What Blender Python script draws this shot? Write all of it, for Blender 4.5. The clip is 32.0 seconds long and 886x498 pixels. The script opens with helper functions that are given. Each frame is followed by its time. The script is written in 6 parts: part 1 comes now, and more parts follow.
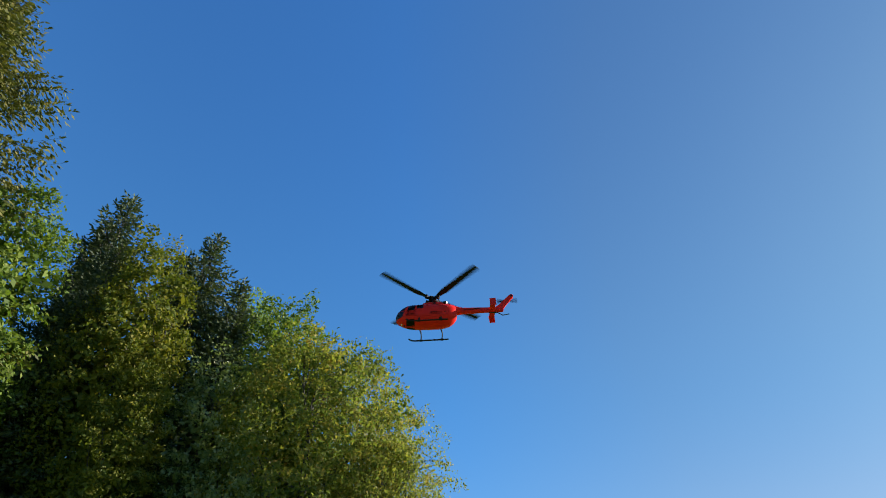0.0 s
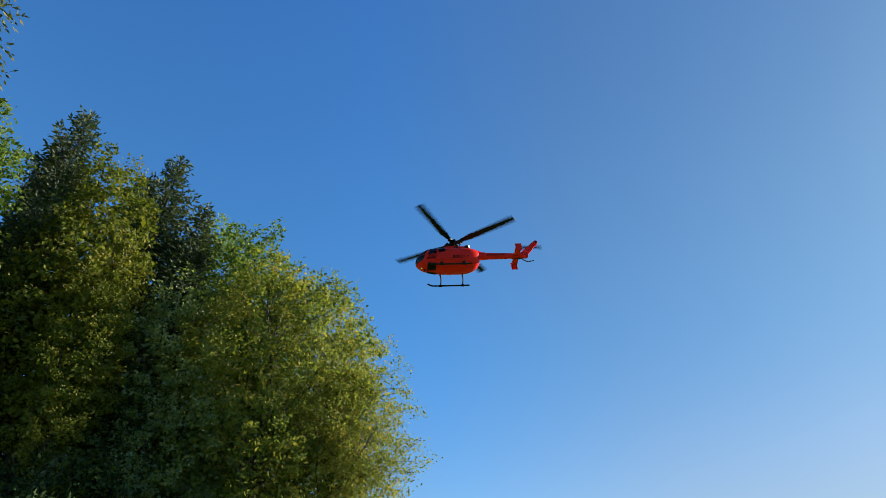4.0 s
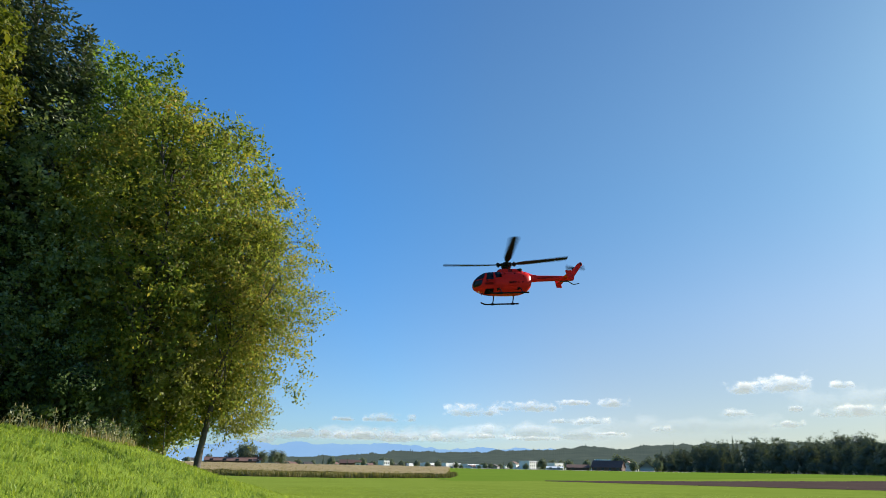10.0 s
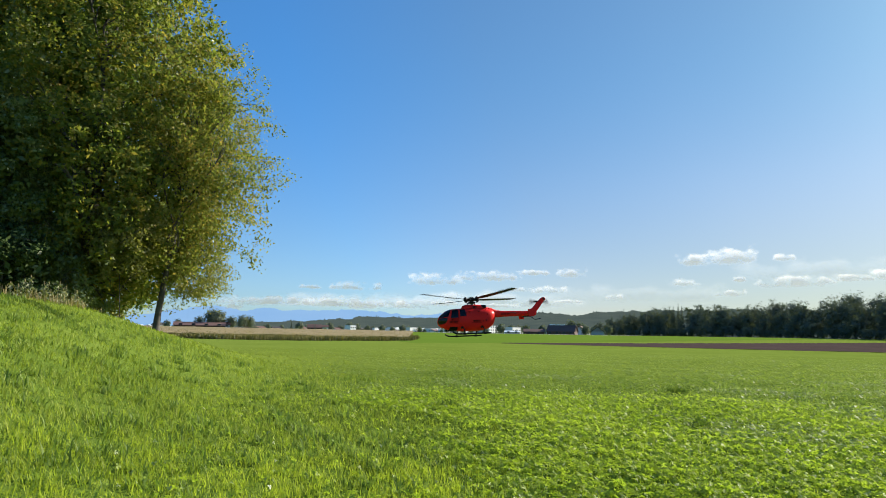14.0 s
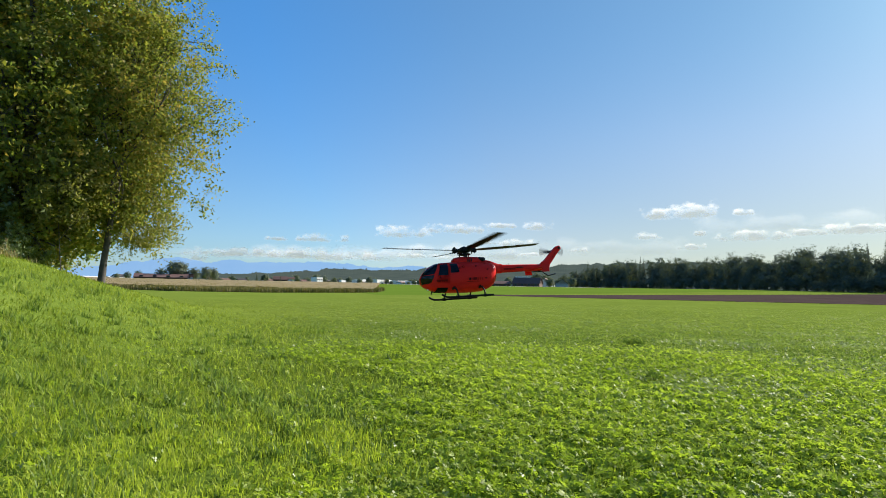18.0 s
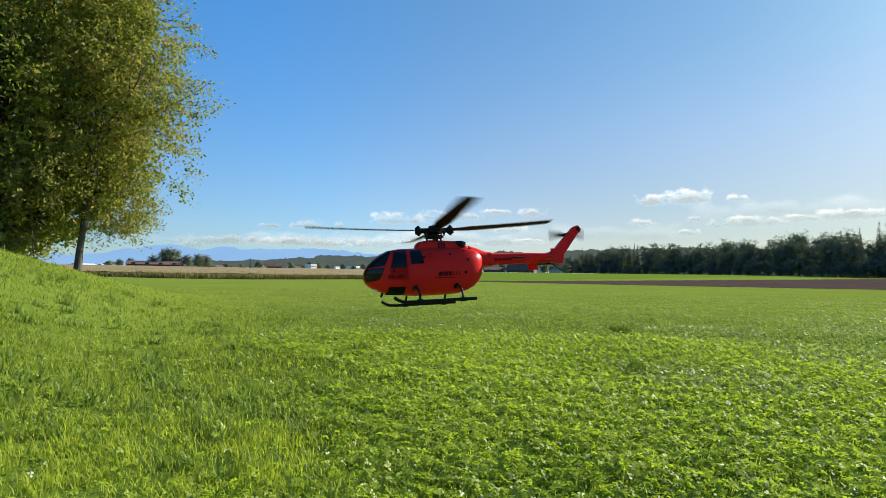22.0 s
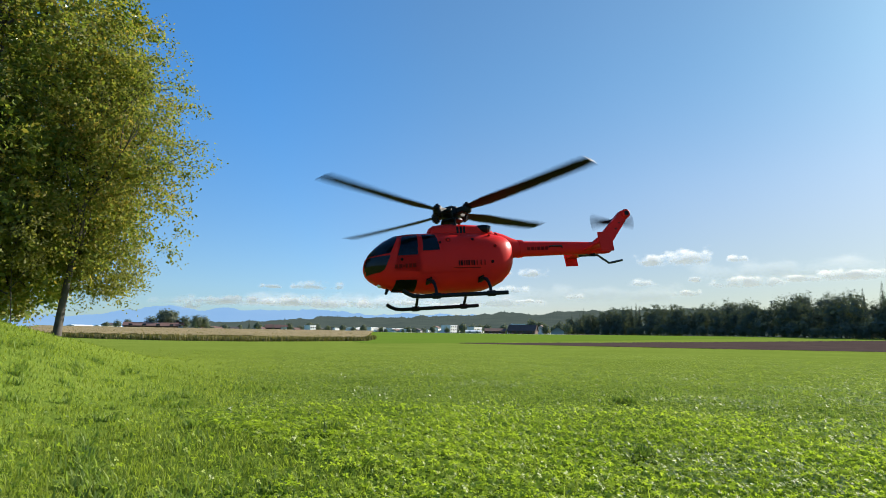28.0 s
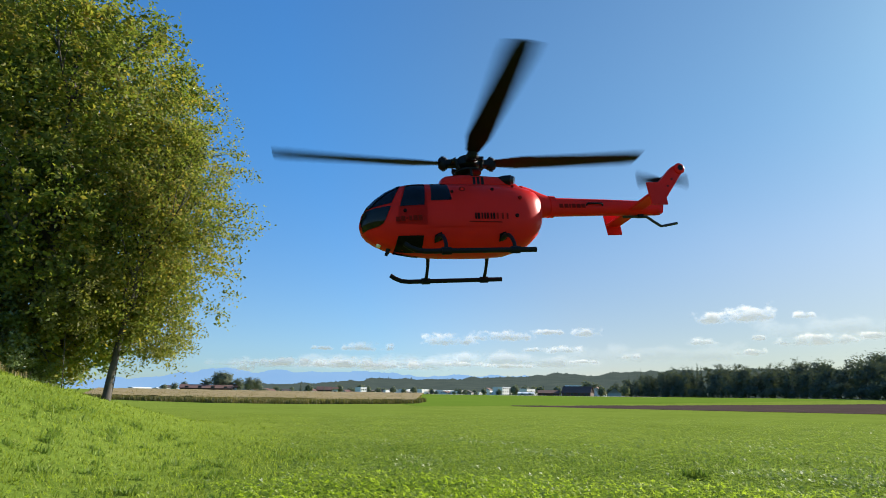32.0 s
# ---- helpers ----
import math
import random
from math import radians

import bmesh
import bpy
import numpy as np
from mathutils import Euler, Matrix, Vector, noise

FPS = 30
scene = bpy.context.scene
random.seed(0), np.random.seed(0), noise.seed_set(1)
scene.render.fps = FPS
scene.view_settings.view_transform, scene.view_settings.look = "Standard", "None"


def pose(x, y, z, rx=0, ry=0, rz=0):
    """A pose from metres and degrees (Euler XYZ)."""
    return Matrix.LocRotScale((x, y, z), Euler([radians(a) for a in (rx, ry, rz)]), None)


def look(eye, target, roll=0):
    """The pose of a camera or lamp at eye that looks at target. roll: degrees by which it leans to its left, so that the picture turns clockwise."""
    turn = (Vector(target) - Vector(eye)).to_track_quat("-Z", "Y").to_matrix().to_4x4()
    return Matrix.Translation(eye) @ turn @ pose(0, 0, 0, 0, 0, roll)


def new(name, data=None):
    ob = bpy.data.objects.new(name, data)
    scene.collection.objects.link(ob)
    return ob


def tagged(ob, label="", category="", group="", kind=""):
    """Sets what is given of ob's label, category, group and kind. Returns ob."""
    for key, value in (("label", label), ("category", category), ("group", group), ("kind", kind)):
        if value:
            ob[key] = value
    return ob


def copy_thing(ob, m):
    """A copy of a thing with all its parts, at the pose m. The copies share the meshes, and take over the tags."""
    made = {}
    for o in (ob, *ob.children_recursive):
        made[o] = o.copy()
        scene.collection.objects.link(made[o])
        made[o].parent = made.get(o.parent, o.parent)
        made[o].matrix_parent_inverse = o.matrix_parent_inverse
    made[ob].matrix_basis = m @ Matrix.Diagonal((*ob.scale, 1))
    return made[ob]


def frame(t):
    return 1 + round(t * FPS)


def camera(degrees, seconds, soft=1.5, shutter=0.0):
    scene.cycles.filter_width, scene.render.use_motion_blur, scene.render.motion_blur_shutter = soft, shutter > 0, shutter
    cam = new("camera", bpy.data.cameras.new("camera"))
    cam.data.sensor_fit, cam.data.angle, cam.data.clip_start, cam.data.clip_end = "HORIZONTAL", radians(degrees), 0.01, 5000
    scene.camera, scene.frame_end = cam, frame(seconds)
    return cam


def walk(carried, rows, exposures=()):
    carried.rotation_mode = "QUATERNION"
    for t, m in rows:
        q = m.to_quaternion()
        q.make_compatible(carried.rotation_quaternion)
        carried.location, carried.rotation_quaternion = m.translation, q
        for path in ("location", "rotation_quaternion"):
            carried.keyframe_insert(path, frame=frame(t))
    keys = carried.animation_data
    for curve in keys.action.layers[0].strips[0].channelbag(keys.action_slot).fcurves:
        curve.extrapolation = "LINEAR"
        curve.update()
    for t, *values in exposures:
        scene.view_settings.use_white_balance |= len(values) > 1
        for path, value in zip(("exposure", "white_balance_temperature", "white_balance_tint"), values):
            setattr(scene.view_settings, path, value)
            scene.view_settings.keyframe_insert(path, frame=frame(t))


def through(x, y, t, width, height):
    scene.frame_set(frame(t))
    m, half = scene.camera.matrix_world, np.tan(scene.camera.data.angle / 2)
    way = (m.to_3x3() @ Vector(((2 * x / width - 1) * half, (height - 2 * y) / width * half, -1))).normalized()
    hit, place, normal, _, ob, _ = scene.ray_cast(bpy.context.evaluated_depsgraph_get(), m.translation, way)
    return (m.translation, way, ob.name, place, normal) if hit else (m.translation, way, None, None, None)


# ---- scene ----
cam = camera(72.8, 32.0, soft=0.7, shutter=0.4)
PATH = [
    (0, (-0.759, -1.47, 1.571), (-0.874, 0.082, 2.827), 1.2),
    (0.5, (-0.746, -1.465, 1.57), (-0.855, 0.121, 2.785), 1.4),
    (1, (-0.733, -1.461, 1.566), (-0.833, 0.151, 2.744), 1.4),
    (1.5, (-0.719, -1.455, 1.565), (-0.807, 0.178, 2.716), 1.4),
    (2, (-0.711, -1.441, 1.562), (-0.788, 0.206, 2.695), 1.4),
    (2.5, (-0.716, -1.415, 1.561), (-0.779, 0.242, 2.679), 1.4),
    (4.5, (-0.691, -1.307, 1.556), (-0.684, 0.384, 2.624), 1.3),
    (5, (-0.649, -1.257, 1.553), (-0.621, 0.448, 2.599), 1.2),
    (5.5, (-0.584, -1.171, 1.547), (-0.532, 0.549, 2.567), 1.2),
    (6, (-0.516, -1.052, 1.545), (-0.438, 0.684, 2.535), 1.1),
    (6.5, (-0.447, -0.923, 1.54), (-0.341, 0.829, 2.498), 1.1),
    (7, (-0.394, -0.806, 1.531), (-0.262, 0.961, 2.457), 1.1),
    (7.5, (-0.387, -0.728, 1.522), (-0.224, 1.057, 2.41), 1.1),
    (8, (-0.394, -0.664, 1.516), (-0.198, 1.136, 2.365), 1.1),
    (8.5, (-0.378, -0.59, 1.511), (-0.155, 1.224, 2.321), 1.1),
    (9, (-0.345, -0.488, 1.516), (-0.098, 1.34, 2.289), 1.1),
    (9.5, (-0.321, -0.362, 1.536), (-0.056, 1.479, 2.271), 1.1),
    (10, (-0.282, -0.259, 1.554), (-0.003, 1.596, 2.248), 1.1),
    (10.5, (-0.204, -0.2, 1.574), (0.086, 1.669, 2.224), 1.2),
    (11, (-0.126, -0.178, 1.589), (0.173, 1.705, 2.192), 1.2),
    (11.5, (-0.022, -0.163, 1.616), (0.287, 1.734, 2.167), 1.3),
    (12, (0.046, -0.138, 1.611), (0.366, 1.771, 2.112), 1.3),
    (12.5, (0.098, -0.124, 1.58), (0.435, 1.796, 2.025), 1.2),
    (13, (0.165, -0.066, 1.531), (0.526, 1.862, 1.92), 1.1),
    (13.5, (0.196, -0.007, 1.468), (0.584, 1.926, 1.803), 1.0),
    (14, (0.242, 0.06, 1.442), (0.658, 1.995, 1.728), 1.0),
    (14.5, (0.284, 0.161, 1.42), (0.729, 2.096, 1.664), 1.0),
    (15, (0.331, 0.259, 1.401), (0.8, 2.192, 1.61), 1.0),
    (15.5, (0.385, 0.355, 1.381), (0.872, 2.287, 1.561), 1.1),
    (17.5, (0.723, 0.648, 1.428), (1.24, 2.575, 1.563), 1.0),
    (18, (0.796, 0.738, 1.426), (1.323, 2.663, 1.557), 1.0),
    (18.5, (0.859, 0.804, 1.417), (1.396, 2.726, 1.546), 1.0),
    (19, (0.928, 0.871, 1.414), (1.475, 2.791, 1.539), 1.0),
    (19.5, (1.004, 0.951, 1.416), (1.56, 2.869, 1.537), 0.9),
    (20, (1.09, 1.049, 1.421), (1.652, 2.965, 1.535), 0.9),
    (20.5, (1.169, 1.127, 1.42), (1.73, 3.044, 1.525), 0.9),
    (21, (1.233, 1.21, 1.414), (1.788, 3.129, 1.512), 0.9),
    (21.5, (1.309, 1.267, 1.41), (1.859, 3.188, 1.502), 0.8),
    (22, (1.393, 1.324, 1.409), (1.938, 3.246, 1.495), 0.8),
    (22.5, (1.427, 1.391, 1.399), (1.975, 3.313, 1.481), 0.8),
    (23, (1.473, 1.46, 1.386), (2.028, 3.379, 1.469), 0.8),
    (23.5, (1.515, 1.527, 1.386), (2.082, 3.443, 1.472), 0.8),
    (24, (1.571, 1.599, 1.403), (2.154, 3.51, 1.496), 0.8),
    (24.5, (1.622, 1.676, 1.422), (2.22, 3.581, 1.528), 0.8),
    (26.5, (1.762, 1.93, 1.435), (2.353, 3.831, 1.624), 0.7),
    (27, (1.817, 2.007, 1.467), (2.39, 3.91, 1.688), 0.7),
    (27.5, (1.88, 2.09, 1.5), (2.433, 3.995, 1.753), 0.7),
    (28, (1.93, 2.164, 1.529), (2.465, 4.07, 1.816), 0.8),
    (28.5, (1.967, 2.255, 1.541), (2.488, 4.158, 1.864), 0.8),
    (29, (2.014, 2.36, 1.557), (2.524, 4.261, 1.914), 0.8),
    (29.5, (2.058, 2.449, 1.581), (2.56, 4.346, 1.968), 0.8),
    (30, (2.099, 2.551, 1.601), (2.591, 4.445, 2.014), 0.8),
    (30.5, (2.149, 2.639, 1.603), (2.624, 4.532, 2.037), 0.8),
    (31, (2.184, 2.732, 1.592), (2.637, 4.627, 2.043), 0.8),
    (31.5, (2.216, 2.816, 1.576), (2.633, 4.715, 2.042), 0.8),
    (32, (2.246, 2.889, 1.575), (2.61, 4.796, 2.055), 0.8),
]
walk(cam, [(t, look(eye, target, roll)) for t, eye, target, roll in PATH], exposures=((0, 1.0), (32, 1.0)))

# ---- world, sun ----
SUN_AZ, SUN_EL = 67.0, 26.3          # degrees from +y towards +x, and above the horizon
sun_way = Vector((math.cos(radians(SUN_EL)) * math.sin(radians(SUN_AZ)),
                  math.cos(radians(SUN_EL)) * math.cos(radians(SUN_AZ)), math.sin(radians(SUN_EL))))
world = bpy.data.worlds.new("world")
scene.world = world
world.use_nodes = True
wn, wl = world.node_tree.nodes, world.node_tree.links
sky = wn.new("ShaderNodeTexSky")
sky.sky_type = "NISHITA"
sky.sun_disc = False
sky.sun_elevation, sky.sun_rotation = radians(SUN_EL), radians(SUN_AZ)
sky.altitude, sky.air_density, sky.dust_density, sky.ozone_density = 400.0, 1.0, 0.6, 1.6
even = wn.new("ShaderNodeGamma")
even.inputs["Gamma"].default_value = 0.68
deep = wn.new("ShaderNodeHueSaturation")
deep.inputs["Saturation"].default_value = 1.2
tint = wn.new("ShaderNodeMix")
tint.data_type, tint.blend_type = "RGBA", "MULTIPLY"
tint.inputs["Factor"].default_value = 1.0
up, rise, hue = wn.new("ShaderNodeTexCoord"), wn.new("ShaderNodeSeparateXYZ"), wn.new("ShaderNodeValToRGB")
wl.new(up.outputs["Generated"], rise.inputs[0])
wl.new(rise.outputs[2], hue.inputs[0])
hue.color_ramp.interpolation = "EASE"
hue.color_ramp.elements[0].position, hue.color_ramp.elements[0].color = 0.0, (0.95, 0.985, 1.18, 1)     # milky towards the horizon
hue.color_ramp.elements[1].position, hue.color_ramp.elements[1].color = 0.44, (0.58, 1.0, 1.40, 1)
high = hue.color_ramp.elements.new(0.88)                                                               # deeper overhead
high.color = (0.50, 0.90, 1.40, 1)
# the air whitens smoothly towards the sun and is bluest away from it
aim, white, veil = wn.new("ShaderNodeVectorMath"), wn.new("ShaderNodeValToRGB"), wn.new("ShaderNodeMix")
aim.operation, veil.data_type, veil.blend_type = "DOT_PRODUCT", "RGBA", "MULTIPLY"
aim.inputs[1].default_value = sun_way
veil.inputs["Factor"].default_value = 1.0
wl.new(up.outputs["Generated"], aim.inputs[0])
wl.new(aim.outputs["Value"], white.inputs[0])
ends = white.color_ramp.elements
ends[0].position, ends[0].color = 0.46, (0.74, 0.98, 1.07, 1)
ends[1].position, ends[1].color = 0.96, (0.90, 0.84, 0.74, 1)
ends.new(0.70).color = (0.95, 0.91, 0.85, 1)
ends.new(0.86).color = (0.98, 0.89, 0.79, 1)
wl.new(hue.outputs[0], veil.inputs["A"])
wl.new(white.outputs[0], veil.inputs["B"])
# below the sun the haze is duller
near, low, both_, dull = wn.new("ShaderNodeMapRange"), wn.new("ShaderNodeMapRange"), wn.new("ShaderNodeMath"), wn.new("ShaderNodeMix")
near.interpolation_type = low.interpolation_type = "SMOOTHSTEP"
near.inputs["From Min"].default_value, near.inputs["From Max"].default_value = 0.52, 0.90
low.inputs["From Min"].default_value, low.inputs["From Max"].default_value = 0.26, 0.0
wl.new(aim.outputs["Value"], near.inputs["Value"])
wl.new(rise.outputs[2], low.inputs["Value"])
both_.operation, dull.data_type, dull.blend_type = "MULTIPLY", "RGBA", "MULTIPLY"
wl.new(near.outputs[0], both_.inputs[0])
wl.new(low.outputs[0], both_.inputs[1])
wl.new(both_.outputs[0], dull.inputs["Factor"])
wl.new(veil.outputs["Result"], dull.inputs["A"])
dull.inputs["B"].default_value = (0.63, 0.77, 0.77, 1)
wl.new(dull.outputs["Result"], tint.inputs["B"])
wl.new(sky.outputs[0], even.inputs["Color"])
wl.new(even.outputs[0], deep.inputs["Color"])
wl.new(deep.outputs[0], tint.inputs["A"])
wl.new(tint.outputs["Result"], wn["Background"].inputs[0])
wn["Background"].inputs[1].default_value = 0.100
sun = new("sun", bpy.data.lights.new("sun", "SUN"))
sun.data.energy, sun.data.angle, sun.data.color = 5.0, radians(0.5), (1.0, 0.93, 0.82)
sun.matrix_world = look(sun_way * 100, (0, 0, 0))

# ---- materials ----
def material(name, colour=(0.5, 0.5, 0.5), rough=0.6, metal=0.0, vary=0.0, scale=8.0, bump=0.0, bump_scale=None,
             second=None, spec=0.5, coat=0.0, island=0.0, per_object=0.0, detail=6.0):
    """A principled material with two scales of noise in colour, and bump."""
    mat = bpy.data.materials.new(name)
    mat.use_nodes = True
    n, l = mat.node_tree.nodes, mat.node_tree.links
    b = n["Principled BSDF"]
    b.inputs["Roughness"].default_value, b.inputs["Metallic"].default_value = rough, metal
    b.inputs["Specular IOR Level"].default_value = spec
    b.inputs["Coat Weight"].default_value = coat
    b.inputs["Base Color"].default_value = (*colour, 1)
    coords = n.new("ShaderNodeTexCoord")
    if vary or second or island or per_object:
        big, small = n.new("ShaderNodeTexNoise"), n.new("ShaderNodeTexNoise")
        big.inputs["Scale"].default_value, small.inputs["Scale"].default_value = scale * 0.17, scale
        big.inputs["Detail"].default_value = small.inputs["Detail"].default_value = detail
        for k in (big, small):
            l.new(coords.outputs["Object"], k.inputs["Vector"])
        add = n.new("ShaderNodeMath")
        add.operation = "ADD"
        l.new(big.outputs["Fac"], add.inputs[0])
        l.new(small.outputs["Fac"], add.inputs[1])
        last = add.outputs[0]
        if island or per_object:
            src = n.new("ShaderNodeNewGeometry").outputs["Random Per Island"] if island else n.new("ShaderNodeObjectInfo").outputs["Random"]
            mul = n.new("ShaderNodeMath")
            mul.operation = "MULTIPLY_ADD"
            l.new(src, mul.inputs[0])
            mul.inputs[1].default_value = island or per_object
            l.new(last, mul.inputs[2])
            last = mul.outputs[0]
        top = 2.0 + (island or per_object)
        rng = n.new("ShaderNodeMapRange")
        rng.inputs["From Min"].default_value, rng.inputs["From Max"].default_value = 0.32 * top, 0.68 * top
        l.new(last, rng.inputs["Value"])
        mix = n.new("ShaderNodeMix")
        mix.data_type = "RGBA"
        dark = second or tuple(c * (1 - vary) for c in colour)
        mix.inputs["A"].default_value, mix.inputs["B"].default_value = (*dark, 1), (*colour, 1)
        l.new(rng.outputs[0], mix.inputs["Factor"])
        l.new(mix.outputs["Result"], b.inputs["Base Color"])
    if bump:
        relief, k = n.new("ShaderNodeBump"), n.new("ShaderNodeTexNoise")
        k.inputs["Scale"].default_value, k.inputs["Detail"].default_value = bump_scale or scale * 2, 8
        l.new(coords.outputs["Object"], k.inputs["Vector"])
        relief.inputs["Strength"].default_value = bump
        l.new(k.outputs["Fac"], relief.inputs["Height"])
        l.new(relief.outputs[0], b.inputs["Normal"])
    return mat


def leaf_material(name, colours, through=0.35, rough=0.6, gloss=0.02, warm=0.6):
    """Leaves: colours per leaf from dark to light, light that passes through, and a little gloss."""
    mat = bpy.data.materials.new(name)
    mat.use_nodes = True
    n, l = mat.node_tree.nodes, mat.node_tree.links
    n.remove(n["Principled BSDF"])
    out = n["Material Output"]
    ramp = n.new("ShaderNodeValToRGB")
    while len(ramp.color_ramp.elements) < len(colours):
        ramp.color_ramp.elements.new(0.5)
    for i, c in enumerate(colours):
        ramp.color_ramp.elements[i].position = i / (len(colours) - 1)
        ramp.color_ramp.elements[i].color = (*c, 1)
    geo, coords, noise_tex = n.new("ShaderNodeNewGeometry"), n.new("ShaderNodeTexCoord"), n.new("ShaderNodeTexNoise")
    noise_tex.inputs["Scale"].default_value = 0.35
    l.new(coords.outputs["Object"], noise_tex.inputs["Vector"])
    mul = n.new("ShaderNodeMath")
    mul.operation = "MULTIPLY_ADD"
    l.new(geo.outputs["Random Per Island"], mul.inputs[0])
    mul.inputs[1].default_value = 0.75
    sub = n.new("ShaderNodeMath")
    sub.operation = "MULTIPLY_ADD"
    l.new(noise_tex.outputs["Fac"], sub.inputs[0])
    sub.inputs[1].default_value, sub.inputs[2].default_value = 1.1, -0.42
    l.new(sub.outputs[0], mul.inputs[2])
    l.new(mul.outputs[0], ramp.inputs[0])
    dif, tra, glo = n.new("ShaderNodeBsdfDiffuse"), n.new("ShaderNodeBsdfTranslucent"), n.new("ShaderNodeBsdfGlossy")
    glo.inputs["Roughness"].default_value = rough
    bright = n.new("ShaderNodeMix")
    bright.data_type, bright.blend_type = "RGBA", "MULTIPLY"
    bright.inputs["Factor"].default_value = 1.0
    bright.inputs["B"].default_value = (1.25, 1.35, warm, 1)
    l.new(ramp.outputs[0], bright.inputs["A"])
    l.new(ramp.outputs[0], dif.inputs[0])
    l.new(bright.outputs["Result"], tra.inputs[0])
    a, b = n.new("ShaderNodeMixShader"), n.new("ShaderNodeMixShader")
    a.inputs[0].default_value, b.inputs[0].default_value = through, gloss
    l.new(dif.outputs[0], a.inputs[1])
    l.new(tra.outputs[0], a.inputs[2])
    l.new(a.outputs[0], b.inputs[1])
    l.new(glo.outputs[0], b.inputs[2])
    l.new(b.outputs[0], out.inputs[0])
    return mat


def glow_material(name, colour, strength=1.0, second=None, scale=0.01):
    """Far distance: nearly black, with emission put in place of the haze's light."""
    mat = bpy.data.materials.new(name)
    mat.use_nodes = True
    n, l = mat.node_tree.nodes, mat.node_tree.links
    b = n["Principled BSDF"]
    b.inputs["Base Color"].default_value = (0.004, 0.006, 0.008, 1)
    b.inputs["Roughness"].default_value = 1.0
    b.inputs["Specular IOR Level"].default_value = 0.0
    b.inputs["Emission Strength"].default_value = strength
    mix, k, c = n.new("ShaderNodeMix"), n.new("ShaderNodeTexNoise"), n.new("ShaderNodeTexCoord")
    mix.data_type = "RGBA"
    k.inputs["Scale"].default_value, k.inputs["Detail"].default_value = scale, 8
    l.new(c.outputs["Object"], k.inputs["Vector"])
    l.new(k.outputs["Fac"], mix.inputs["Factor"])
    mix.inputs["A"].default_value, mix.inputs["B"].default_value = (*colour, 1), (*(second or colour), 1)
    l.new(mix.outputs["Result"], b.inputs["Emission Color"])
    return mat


M_RED = material("red_plastic", (0.83, 0.025, 0.020), rough=0.32, vary=0.10, scale=60, bump=0.02, bump_scale=900, spec=0.06)
M_RED_DARK = material("red_seam", (0.24, 0.012, 0.008), rough=0.7, vary=0.2, scale=80, spec=0.05)
M_BLACK = material("black_plastic", (0.012, 0.012, 0.013), rough=0.55, vary=0.3, scale=200, bump=0.03, bump_scale=1500, spec=0.15)
M_BLADE = material("blade_plastic", (0.012, 0.012, 0.013), rough=0.55, vary=0.3, scale=100, spec=0.10)
M_GLASS = material("smoked_window", (0.010, 0.012, 0.014), rough=0.10, vary=0.2, scale=120, spec=0.5)
M_STEEL = material("steel", (0.55, 0.55, 0.56), rough=0.3, metal=1.0, vary=0.2, scale=300)
M_PRINT = material("dark_print", (0.030, 0.008, 0.008), rough=0.8, vary=0.2, scale=400, spec=0.05)
M_WIRE = material("dark_wire", (0.03, 0.03, 0.035), rough=0.35, vary=0.2, scale=300)
M_LAMP = material("nose_lamp_lens", (0.85, 0.85, 0.82), rough=0.1, vary=0.1, scale=300, spec=0.8)
M_BARK = material("grey_bark", (0.115, 0.102, 0.086), rough=0.9, second=(0.030, 0.025, 0.020), vary=0.5, scale=3.0, bump=0.6, bump_scale=14)
M_BARK_PALE = material("pale_bark", (0.30, 0.28, 0.24), rough=0.85, second=(0.04, 0.035, 0.03), vary=0.5, scale=2.2, bump=0.5, bump_scale=12)
M_LEAF = leaf_material("autumn_leaves", [(0.104, 0.140, 0.035), (0.172, 0.200, 0.045), (0.250, 0.238, 0.055), (0.38, 0.255, 0.068)], through=0.5, rough=0.5, gloss=0.012, warm=0.75)
M_LEAF_GREAT = leaf_material("green_and_gold_leaves", [(0.090, 0.128, 0.028), (0.150, 0.184, 0.036), (0.220, 0.228, 0.045), (0.345, 0.245, 0.058)], through=0.5, rough=0.5, gloss=0.012, warm=0.72)
M_LEAF_GREEN = leaf_material("green_leaves", [(0.062, 0.108, 0.024), (0.102, 0.158, 0.030), (0.150, 0.205, 0.036), (0.21, 0.24, 0.05)], through=0.36, gloss=0.012)
M_LEAF_BRIGHT = leaf_material("fresh_pale_leaves", [(0.10, 0.15, 0.025), (0.15, 0.21, 0.035), (0.21, 0.27, 0.05), (0.27, 0.31, 0.07)], through=0.5)
# colours of the next two are raised to lighten growth that stands in shade
M_LEAF_DARK = leaf_material("lifted_shade_leaves", [(0.100, 0.146, 0.056), (0.154, 0.206, 0.072), (0.215, 0.260, 0.088), (0.29, 0.31, 0.11)], through=0.5, rough=0.4, gloss=0.05, warm=0.8)
M_LEAF_SHADE = leaf_material("lifted_undergrowth_leaves", [(0.112, 0.162, 0.062), (0.158, 0.214, 0.080), (0.22, 0.270, 0.098), (0.29, 0.32, 0.12)], through=0.5, rough=0.4, gloss=0.06, warm=0.85)
M_LEAF_OLIVE = leaf_material("olive_leaves", [(0.150, 0.165, 0.060), (0.205, 0.210, 0.072), (0.265, 0.250, 0.085), (0.33, 0.27, 0.09)], through=0.55, gloss=0.014)
M_LEAF_GOLD = leaf_material("golden_leaves", [(0.058, 0.084, 0.017), (0.105, 0.128, 0.021), (0.160, 0.164, 0.025), (0.235, 0.200, 0.03)], through=0.33, gloss=0.012)
